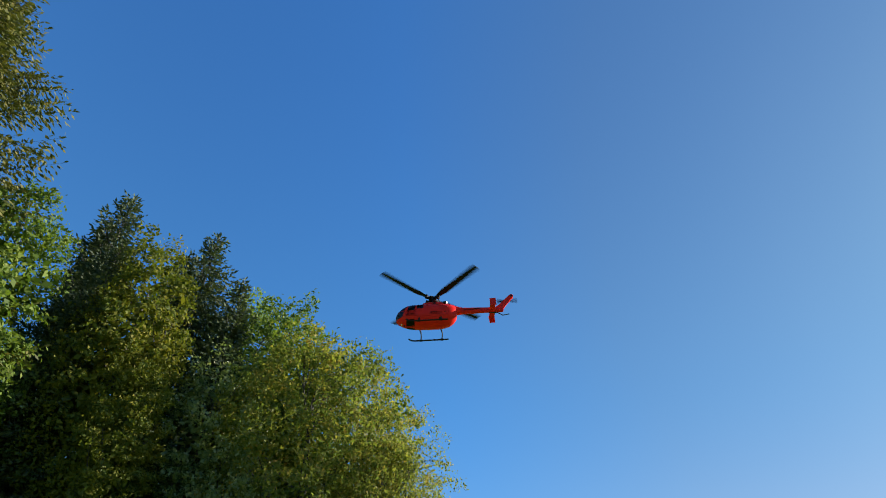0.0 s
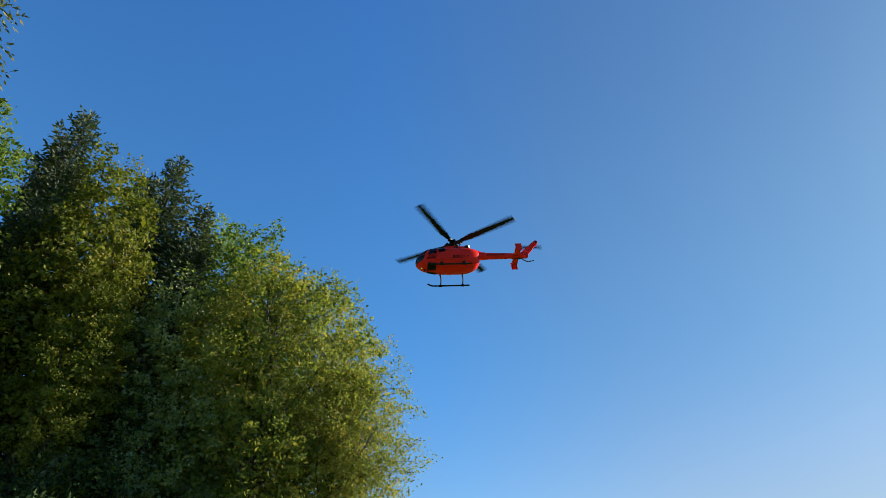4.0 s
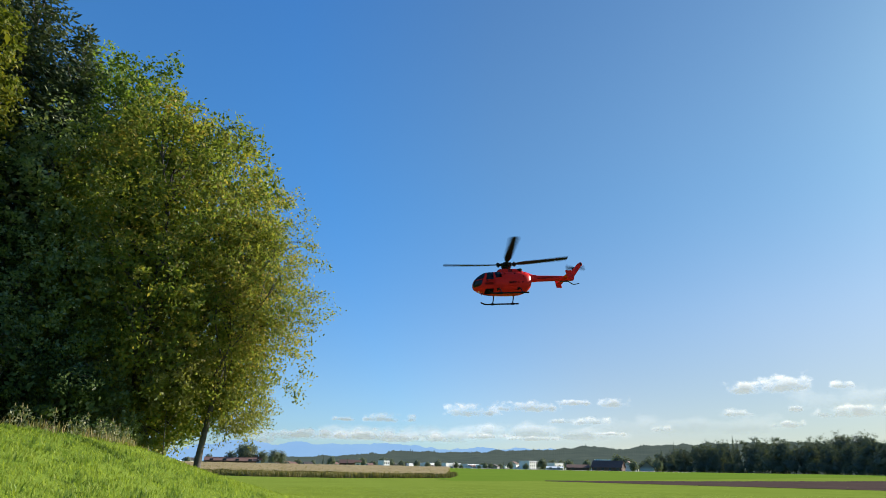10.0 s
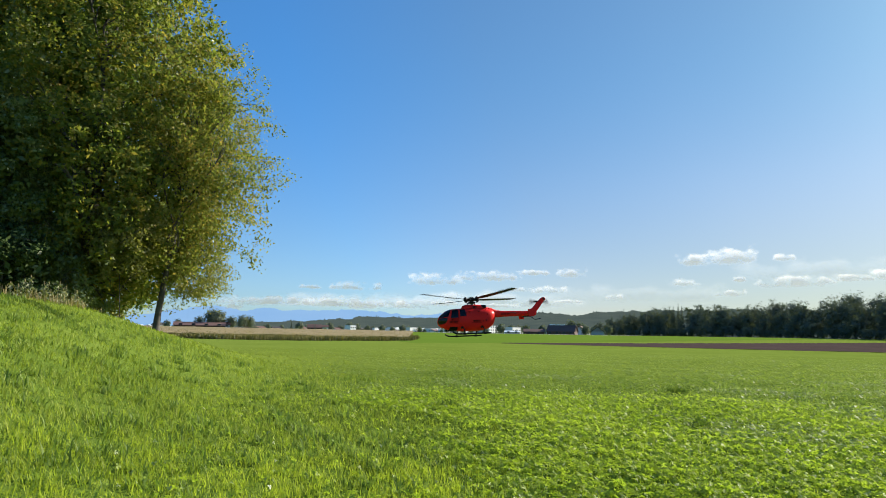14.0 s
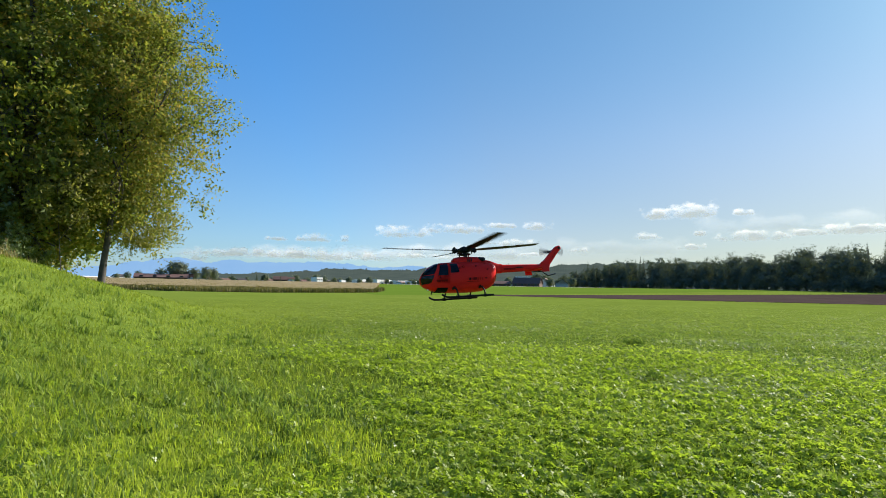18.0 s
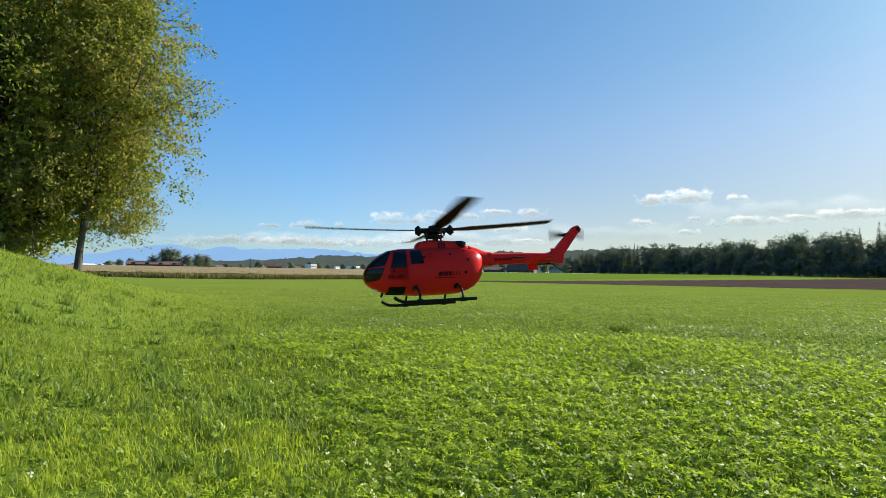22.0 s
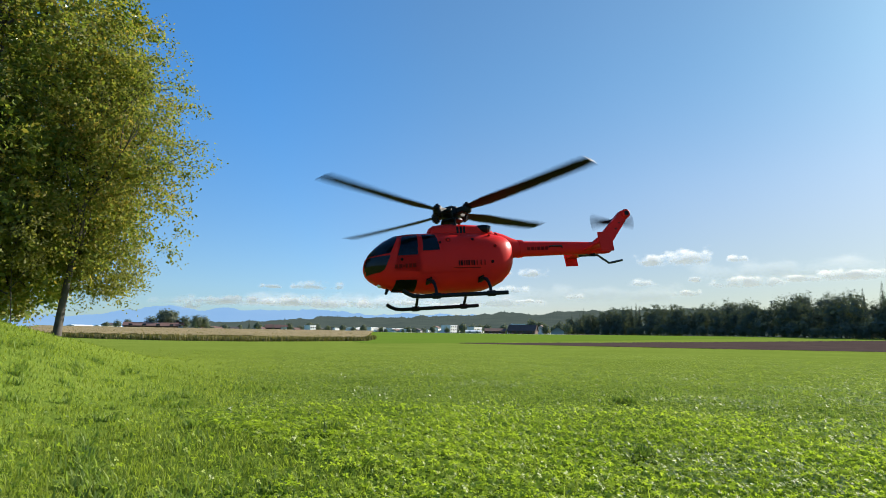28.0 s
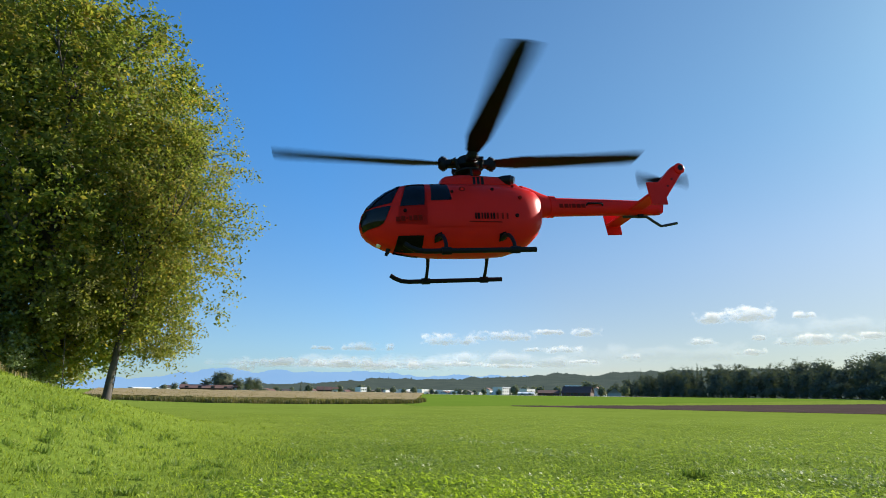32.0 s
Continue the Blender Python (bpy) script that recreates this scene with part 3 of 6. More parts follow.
def build_helicopter():
    heli = new("model_helicopter")
    tagged(heli, "red plastic model helicopter hovering with black rotor and skids", "model helicopter")
    body = part("fuselage", loft_bm([ring(*s) for s in STATIONS]), M_RED, heli, "glossy red egg-shaped fuselage")
    # roof housing under the rotor
    house = []
    for x, z0, z1, w in ((0.0265, 0.0610, 0.0690, 0.0085), (0.0250, 0.0600, 0.0742, 0.0118), (0.0215, 0.0600, 0.0766, 0.0132), (0.0080, 0.0600, 0.0782, 0.0138), (-0.0240, 0.0600, 0.0762, 0.0138),
                         (-0.0300, 0.0600, 0.0745, 0.0130), (-0.0380, 0.0580, 0.0702, 0.0110), (-0.0440, 0.0560, 0.0664, 0.008)):
        house.append(ring(x, (z0 + z1) / 2, (z1 - z0) / 2, w, 24))
    part("engine_housing", loft_bm(house), M_RED, heli)
    # windows
    for side in (1, -1):
        part("windscreen", skin_band(0.0588, 0.0902, ramp_height((0.0588, 0.0660), (0.0684, 0.0466), (0.0900, 0.0448)), ramp_height((0.0, 0.2)), side), M_GLASS, heli, "smoked windscreen pane")
        part("chin_window", skin_band(0.0688, 0.0908, ramp_height((0.0688, 0.0438), (0.0742, 0.0318), (0.0780, 0.0296), (0.0880, 0.0288)), ramp_height((0.0, 0.0444)), side), M_GLASS, heli, "smoked chin window pane")
        part("door_panel", skin_patch([(0.0575, 0.0650), (0.0412, 0.0660), (0.0420, 0.0275), (0.0655, 0.0300)], side, 0.0002, 10, 0.0003), M_RED, heli)
        part("door_window", skin_patch([(0.0560, 0.0630), (0.0418, 0.0640), (0.0440, 0.0432), (0.0622, 0.0432)], side), M_GLASS, heli, "smoked door window pane")
        part("side_window", skin_patch([(0.0372, 0.0640), (0.0244, 0.0640), (0.0228, 0.0470), (0.0388, 0.0466)], side), M_GLASS, heli, "smoked rear side window pane")
        part("belly_panel", skin_patch([(0.0640, 0.0215), (0.0450, 0.0205), (0.0455, 0.0122), (0.0660, 0.0138)], side, 0.0009), M_BLACK, heli, "black panel behind the nose")
        part("window_frame", skin_patch([(0.0632, 0.0640), (0.0400, 0.0660), (0.0400, 0.0653), (0.0632, 0.0633)], side, 0.0004), M_RED_DARK, heli)
        for x0, z0, x1, z1 in ((0.0400, 0.0655, 0.0408, 0.0200), (0.0200, 0.0655, 0.0195, 0.0300)):
            bar = skin_patch([(x0, z0), (x0 - 0.0005, z0), (x1 - 0.0005, z1), (x1, z1)], side, 0.0001)
            part("door_seam", bar, M_RED, heli)
        part("door_step_line", skin_patch([(0.0460, 0.0262), (-0.0100, 0.0262), (-0.0100, 0.0257), (0.0460, 0.0257)], side, 0.0003), M_RED, heli)
        for x, z, r in ((0.0217, 0.0545, 0.0012), (-0.0110, 0.0570, 0.0014), (-0.0285, 0.0345, 0.0016), (0.0586, 0.0396, 0.0014), (-0.0330, 0.0500, 0.0016), (-0.0300, 0.0620, 0.0012)):
            part("screw", disc_on_side(x, z, r, side), M_PRINT if x > -0.03 else M_RED_DARK, heli)
        badge = part("round_badge", disc_on_side(0.0133, 0.0568, 0.0026, side, 0.0003), M_RED_DARK, heli)
        part("badge_centre", disc_on_side(0.0133, 0.0568, 0.0014, side, 0.0008), M_RED, badge)
        # plain bars for the printed names
        for x, w in ((0.0655, 0.0030), (0.0618, 0.0030), (0.0580, 0.0013), (0.0558, 0.0020), (0.0528, 0.0030), (0.0492, 0.0030)):
            z1, z0 = (0.0350, 0.0314) if w > 0.0015 else (0.0337, 0.0327)
            part("print_mark", skin_patch([(x, z1), (x - w, z1), (x - w, z0), (x, z0)], side, 0.0008, 3, 0), M_RED_DARK, heli)
        for i, (x, w) in enumerate(((0.0058, 0.0012), (0.0040, 0.0020), (0.0008, 0.0010), (-0.0014, 0.0012), (-0.0034, 0.0016), (-0.0064, 0.0012), (-0.0084, 0.0016), (-0.0116, 0.0012), (-0.0156, 0.0014), (-0.0196, 0.0012))):
            part("print_mark", skin_patch([(x, 0.0360), (x - w, 0.0360), (x - w, 0.0312), (x, 0.0312)], side, 0.0008, 3, 0), M_PRINT if i < 7 else M_RED_DARK, heli)
        part("print_line", skin_patch([(0.0105, 0.0297), (-0.0155, 0.0292), (-0.0155, 0.0284), (0.0105, 0.0289)], side, 0.0008, 4, 0), M_RED_DARK, heli)
        # engine slots and exhaust
        for k in range(3):
            part("air_slot", box_bm(0.0022, 0.0008, 0.0066, (-0.0008 - k * 0.0034, side * 0.0136, 0.0698), 0.0002), M_BLACK, heli)
        ex = part("exhaust_pipe", tube_bm([(-0.0215, side * 0.0080, 0.0715), (-0.0265, side * 0.0110, 0.0712), (-0.0318, side * 0.0140, 0.0702)], [0.0034, 0.0040, 0.0042], 12), M_BLACK, heli)
        part("exhaust_end", tube_bm([(-0.0316, side * 0.0139, 0.0703), (-0.0340, side * 0.0152, 0.0696)], [0.0038, 0.0030], 12), M_WIRE, ex)
        # dark openings where the skid legs leave the body
        for x in (0.0, -0.0505):
            part("leg_opening", skin_patch([(x + 0.0368, 0.0206), (x + 0.0316, 0.0224), (x + 0.0306, 0.0172), (x + 0.0366, 0.0156)], side, 0.0005, 4), M_BLACK, heli, "dark opening of a skid leg")
    part("nose_lamp", tube_bm([(0.0772, 0.003, 0.0200), (0.0782, 0.003, 0.0182)], [0.0022, 0.0016], 12), M_LAMP, heli, "small clear nose lamp")
    part("nose_probe", tube_bm([(0.0700, 0.004, 0.0160), (0.0712, 0.004, 0.0128), (0.0722, 0.004, 0.0110)], [0.0018, 0.0014, 0.0012], 8), M_BLACK, heli)
    # skids
    for side in (1, -1):
        y = side * 0.0452
        skid = part("skid", tube_bm([(0.0635, y, 0.0078), (0.0600, y, 0.0052), (0.0545, y, 0.0026), (0.0480, y, 0.0018), (0.0300, y, 0.0018), (-0.0341, y, 0.0018)], 0.0019), M_BLACK, heli, "black landing skid")
        for x in (0.0335, -0.0180):
            part("skid_leg", tube_bm([(x + 0.0015, side * 0.0215, 0.0178), (x + 0.0005, side * 0.0282, 0.0186), (x - 0.0008, side * 0.0325, 0.0172), (x - 0.0012, side * 0.0370, 0.0134), (x - 0.0010, side * 0.0412, 0.0085), (x, y, 0.0022)],
                                     [0.0021, 0.0019, 0.0016, 0.0014, 0.0014, 0.0016]), M_BLACK, heli, "curved black skid leg")
            part("skid_clamp", tube_bm([(x + 0.0035, y, 0.0018), (x - 0.0035, y, 0.0018)], 0.0027), M_BLACK, skid)
    # boom
    boom = part("tail_boom", loft_bm([ring(x, z, r, r * 0.92, 24) for x, z, r in ((-0.042, 0.0545, 0.0150), (-0.050, 0.0540, 0.0132), (-0.058, 0.0532, 0.0106), (-0.067, 0.0520, 0.0084), (-0.072, 0.0517, 0.0078),
                                 (-0.1186, 0.0514, 0.0068), (-0.151, 0.0507, 0.0063), (-0.166, 0.0502, 0.0058))]), M_RED, heli, "red tapered tail boom")
    part("boom_collar", loft_bm([ring(x, 0.0520, r, r * 0.95, 24) for x, r in ((-0.0660, 0.0080), (-0.0664, 0.0090), (-0.0712, 0.0088), (-0.0716, 0.0076))]), M_RED, boom)
    for side in (1, -1):
        x = -0.0740
        for w in (0.0034, 0.0034, 0.0012, 0.0034, 0.0034, 0.0034):
            part("print_mark", box_bm(w, 0.0004, 0.0034, (x - w / 2, side * 0.0071, 0.0505), 0.0001), M_RED_DARK, boom)
            x -= w + 0.0010
        part("boom_handle", tube_bm([(-0.0985, side * 0.0060, 0.0510), (-0.0992, side * 0.0082, 0.0524), (-0.1120, side * 0.0080, 0.0522), (-0.1134, side * 0.0060, 0.0510)], 0.0008, 8), M_BLACK, boom)
    # fin
    def plate(points, y0, y1, bevel=0.0006):
        bm = bmesh.new()
        a = [bm.verts.new((px, y0, pz)) for px, pz in points]
        b = [bm.verts.new((px, y1, pz)) for px, pz in points]
        bm.faces.new(a)
        bm.faces.new(b[::-1])
        for i in range(len(a)):
            j = (i + 1) % len(a)
            bm.faces.new((a[i], b[i], b[j], a[j]))
        bmesh.ops.recalc_face_normals(bm, faces=bm.faces[:])
        bmesh.ops.bevel(bm, geom=bm.edges[:], offset=bevel, segments=2, affect="EDGES")
        return bm
    fin = part("tail_fin", plate([(-0.1500, 0.0560), (-0.1620, 0.0640), (-0.1880, 0.0895), (-0.1925, 0.0912), (-0.1990, 0.0890), (-0.1985, 0.0855), (-0.1733, 0.0549), (-0.1707, 0.0452), (-0.1520, 0.0444)], -0.0032, 0.0032), M_RED, heli, "swept red tail fin")
    for p in ((-0.1690, 0.0560), (-0.1800, 0.0705), (-0.1850, 0.0770)):
        part("screw", tube_bm([(p[0], -0.0036, p[1]), (p[0], 0.0036, p[1])], 0.0009, 10), M_BLACK, fin)
    part("gearbox", tube_bm([(-0.1942, -0.0052, 0.0870), (-0.1942, -0.0044, 0.0870), (-0.1942, 0.0044, 0.0870), (-0.1942, 0.0052, 0.0870)], [0.0040, 0.0050, 0.0050, 0.0040], 18), M_RED, fin)
    part("gearbox_cap", tube_bm([(-0.1945, -0.0056, 0.0872), (-0.1945, 0.0056, 0.0872)], 0.0026, 16), M_BLACK, fin)
    # stabiliser with end plates
    stab = part("stabiliser", box_bm(0.0135, 0.0770, 0.0022, (-0.1440, 0, 0.0480), 0.0006), M_RED, heli, "red horizontal stabiliser")
    for side in (1, -1):
        part("end_plate", plate([(-0.1365, 0.0582), (-0.1515, 0.0582), (-0.1525, 0.0392), (-0.1385, 0.0392)], side * 0.0382, side * 0.0400, 0.0003), M_RED, stab)
    part("tail_skid", tube_bm([(-0.1341, 0, 0.0428), (-0.1480, 0, 0.0430), (-0.1560, 0, 0.0428), (-0.1620, 0, 0.0385), (-0.1682, 0, 0.0342), (-0.1720, 0, 0.0346), (-0.1843, 0, 0.0368)], 0.0012, 8), M_WIRE, heli, "bent black tail skid wire")
    part("wire_clip", box_bm(0.005, 0.004, 0.004, (-0.1500, 0, 0.0440), 0.0006), M_BLACK, heli)
    # rotor
    mast = part("rotor_mast", tube_bm([(0, 0, 0.0735), (0, 0, 0.0875)], [0.0030, 0.0026], 12), M_WIRE, heli, "dark steel rotor mast")
    part("swashplate", tube_bm([(0, 0, 0.0806), (0, 0, 0.0812), (0, 0, 0.0832), (0, 0, 0.0840)], [0.0095, 0.0112, 0.0108, 0.0080], 20), M_BLACK, heli)
    for k in range(3):
        a = radians(90 + 120 * k)
        part("servo_link", tube_bm([(0.0105 * math.cos(a), 0.0105 * math.sin(a), 0.0715), (0.0102 * math.cos(a), 0.0102 * math.sin(a), 0.0825)], 0.0013, 8), M_BLACK, heli)
    rotor = new("main_rotor")
    rotor.parent = heli
    rotor.matrix_basis = Matrix.Translation((0, 0, 0.0905))
    hub = part("hub", tube_bm([(0, 0, -0.0050), (0, 0, -0.0042), (0, 0, -0.0030), (0, 0, 0.0030), (0, 0, 0.0036), (0, 0, 0.0052), (0, 0, 0.0060)],
                              [0.0060, 0.0085, 0.0098, 0.0098, 0.0072, 0.0072, 0.0050], 20), M_BLACK, rotor, "black rotor hub")
    part("hub_bolt", tube_bm([(0, 0, 0.0058), (0, 0, 0.0074)], 0.0026, 6), M_STEEL, rotor, "steel hub bolt")
    for k in range(4):
        turn = Matrix.Rotation(radians(90 * k), 4, "Z")
        def spun(bm):
            bmesh.ops.transform(bm, matrix=turn, verts=bm.verts[:])
            return bm
        part("grip", spun(box_bm(0.0190, 0.0074, 0.0056, (0.0145, 0, 0), 0.0011)), M_BLACK, rotor)
        pin = part("damper", spun(tube_bm([(0.0205, 0, -0.0046), (0.0205, 0, -0.0034), (0.0205, 0, 0.0034), (0.0205, 0, 0.0046)], [0.0032, 0.0042, 0.0042, 0.0032], 14)), M_BLACK, rotor)
        part("pivot_bolt", spun(tube_bm([(0.0205, 0, -0.0062), (0.0205, 0, 0.0062)], 0.0017, 8)), M_BLACK, pin)
        part("pitch_arm", spun(box_bm(0.0050, 0.0075, 0.0022, (0.0128, 0.0066, -0.0010), 0.0005)), M_BLACK, rotor)
        part("pitch_link", spun(tube_bm([(0.0098, 0.0092, -0.0085), (0.0126, 0.0096, 0.0008)], [0.0012, 0.0012], 8)), M_BLACK, rotor)
        blade = bmesh.new()
        rows = []
        for i in range(13):
            r = 0.0225 + (BLADE_R - 0.0225) * i / 12
            chord = 0.0105 + 0.0078 * min(1.0, i / 2.0)
            if i == 12:
                chord *= 0.85
            z = 0.0005 + CONE * (i / 12) ** 1.3
            tw = -radians(9.0 - 2.0 * i / 12)
            row = []
            for cx, t in ((0.42, 0.0), (0.2, 0.0009), (-0.25, 0.0008), (-0.58, 0.0001), (-0.25, -0.0005), (0.2, -0.0006)):
                yy, zz = cx * chord, t
                row.append(blade.verts.new((r, yy * math.cos(tw) - zz * math.sin(tw), z + yy * math.sin(tw) + zz * math.cos(tw))))
            rows.append(row)
        for a, b in zip(rows, rows[1:]):
            for i in range(6):
                blade.faces.new((a[i], a[(i + 1) % 6], b[(i + 1) % 6], b[i]))
        blade.faces.new(rows[0])
        blade.faces.new(rows[-1][::-1])
        bmesh.ops.recalc_face_normals(blade, faces=blade.faces[:])
        part("rotor_blade", spun(smoothed(blade)), M_BLADE, rotor, "long thin black rotor blade")
    # tail rotor, on the right of the fin
    tail = new("tail_rotor")
    tail.parent = heli
    tail.matrix_basis = Matrix.Translation(TAIL_AXIS)
    part("tail_hub", tube_bm([(0, -0.002, 0), (0, 0.006, 0)], 0.0030, 12), M_BLACK, tail)
    for k in (1, -1):
        bm = bmesh.new()
        pts = [(0.002, -0.0022), (0.010, -0.0035), (0.0250, -0.0032), (0.0262, -0.0015), (0.0262, 0.0015), (0.0250, 0.0030), (0.010, 0.0030), (0.002, 0.0020)]
        top = [bm.verts.new((k * px, 0.0006 + pz * 0.25 * k, pz)) for px, pz in pts]
        bot = [bm.verts.new((k * px, -0.0006 + pz * 0.25 * k, pz)) for px, pz in pts]
        bm.faces.new(top)
        bm.faces.new(bot[::-1])
        for i in range(len(pts)):
            j = (i + 1) % len(pts)
            bm.faces.new((top[i], bot[i], bot[j], top[j]))
        bmesh.ops.recalc_face_normals(bm, faces=bm.faces[:])
        part("tail_blade", bm, M_BLADE, tail)
    return heli, rotor, tail


BLADE_R, CONE = 0.157, 0.007
TAIL_AXIS = (-0.1845, -0.0095, 0.0815)
heli, rotor, tail_rotor = build_helicopter()

# ---- trees ----
def leaf_quads(rs, centres, size, outward=None, ratio=0.55):
    """Rhombic leaves at the centres, that face outward and up with random turn: vertices and quads."""
    n = len(centres)
    nrm = rs.normal(size=(n, 3)) * 0.8
    nrm[:, 2] += 0.35
    if outward is not None:
        nrm += outward
    nrm /= np.linalg.norm(nrm, axis=1)[:, None]
    a = rs.normal(size=(n, 3))
    u = np.cross(nrm, a)
    u /= np.linalg.norm(u, axis=1)[:, None] + 1e-9
    w = np.cross(nrm, u)
    s = (size * rs.uniform(0.6, 1.3, n))[:, None]
    fold = nrm * s * 0.12
    v = np.stack([centres - u * s * 0.5, centres - w * s * ratio * 0.5 + fold, centres + u * s * 0.5, centres + w * s * ratio * 0.5 + fold], 1)
    return v.reshape(-1, 3), np.arange(4 * n).reshape(n, 4)


def lumpy(rs, d, lobes, depth):
    """An uneven radius in the directions d, from random lobes."""
    c = rs.normal(size=(lobes, 3))
    c /= np.linalg.norm(c, axis=1)[:, None]
    return 1 - depth + depth * 1.35 * np.exp(-16 * (1 - d @ c.T)).max(1)


def limb_points(rs, a, b, n=6, bend=0.10):
    a, b = np.array(a, float), np.array(b, float)
    length = np.linalg.norm(b - a)
    off = rs.normal(size=3) * bend * length
    return [tuple(a + (b - a) * t + off * math.sin(math.pi * t) + np.array([0, 0, 0.10 * length * math.sin(math.pi * t)])) for t in np.linspace(0, 1, n)]


def crown_reach(d, power):
    """How far a rounded, slightly boxy crown reaches in the directions d."""
    flat = np.hypot(d[:, 0], d[:, 1])
    return (flat ** power + np.abs(d[:, 2]) ** power) ** (-1.0 / power)


def deciduous(seed, label, crown_mid, crown_half, crown_r, trunk_r, leaves, leaf, mat, bark, offset=(0, 0), lean=(0, 0),
              sigma=0.55, shell=0.55, group="", kind="", thin=0.0, limbs=12, name="tree", bare=0.24, core_leaf=1.7, sides=12, per_clump=60, lump=0.36,
              power=2.0, core=2, spread=5, droop=0.0, face=0.5):
    """A broadleaf tree at the origin: tapered trunk with limbs and a crown of many leaves in clumps."""
    rs = np.random.RandomState(seed)
    tree = new(name)
    tagged(tree, label, "tree", group, kind)
    top = np.array([offset[0] * 0.6 + lean[0], offset[1] * 0.6 + lean[1], crown_mid + crown_half * 0.55])
    pts = [np.array([lean[0] * t + top[0] * t * t * 0.4 + 0.12 * math.sin(5 * t + seed), lean[1] * t + top[1] * t * t * 0.4, t * top[2]]) for t in np.linspace(0, 1, 10)]
    pts[0][2] = -0.5
    verts, faces = tube_arrays(pts, [trunk_r * (1.35 if i == 0 else 1.0) * (1 - 0.085 * i) for i in range(10)], sides)
    n_c = max(8, leaves // per_clump)
    d = rs.normal(size=(n_c, 3))
    d /= np.linalg.norm(d, axis=1)[:, None]
    rad = (shell + (1 - shell) * rs.uniform(0, 1, n_c) ** 0.45) * lumpy(rs, d, 60, lump) * crown_reach(d, power)
    c = d * rad[:, None] * np.array([crown_r, crown_r, crown_half]) + np.array([offset[0], offset[1], crown_mid])
    c, rad = c[c[:, 2] > 0.4], rad[c[:, 2] > 0.4]
    if thin:
        c = c[rs.uniform(size=len(c)) > thin * (rad > 0.8)]
    # limbs from the trunk to groups of clumps
    lv, lf = [], []
    for i in range(limbs):
        goal = c[rs.randint(len(c))]
        t = np.clip((goal[2] - crown_half * 0.35) / top[2], bare, 0.92)
        a = pts[int(t * 9)]
        lp = limb_points(rs, a, goal, 7)
        r0 = trunk_r * (0.55 - 0.35 * t)
        for path, r in [(lp, r0)] + [(limb_points(rs, lp[rs.randint(2, 6)], c[j], 5), r0 * 0.4) for j in np.argsort(np.linalg.norm(c - goal, axis=1))[1:1 + spread]]:
            v, f = tube_arrays(path, [max(0.012, r * (1 - 0.8 * q / (len(path) - 1))) for q in range(len(path))], 6 if r == r0 else 4, False)
            lf += [tuple(k + len(lv) for k in q) for q in f]
            lv += v
    faces = faces + [tuple(k + len(verts) for k in q) for q in lf]
    part("trunk", mesh_np("trunk", verts + lv, faces, bark, True), None, tree)
    # each clump is a spray that points out from the crown's middle and hangs a little
    per = max(1, leaves // len(c))
    mid = np.array([offset[0], offset[1], crown_mid])
    way = (c - mid) / np.array([crown_r, crown_r, crown_half])
    way /= np.linalg.norm(way, axis=1)[:, None] + 1e-6
    way[:, 2] -= droop
    along = rs.uniform(-1.1, 0.8, len(c) * per)[:, None] * sigma
    scatter = np.clip(rs.normal(size=(len(c) * per, 3)), -1.35, 1.35) * sigma * np.array([0.85, 0.85, 0.55])
    pos = np.repeat(c, per, 0) + (scatter + np.repeat(way, per, 0) * along) * np.repeat(rs.uniform(0.6, 1.35, len(c)), per)[:, None]
    inner = (np.repeat(c, core, 0) - mid) * rs.uniform(0.30, 0.82, core * len(c))[:, None] + mid
    inner = inner + np.clip(rs.normal(size=(core * len(c), 3)), -1.6, 1.6) * sigma * 1.3
    pos, big = np.concatenate([pos, inner]), np.concatenate([np.full(len(pos), leaf), np.full(len(inner), leaf * (core_leaf if not thin else 0.8))])
    out = (pos - mid) / np.array([crown_r, crown_r, crown_half])
    out /= np.linalg.norm(out, axis=1)[:, None] + 1e-6
    v, f = leaf_quads(rs, pos, big, out * face)
    part("crown", mesh_np("crown", v, f, mat), None, tree)
    return tree


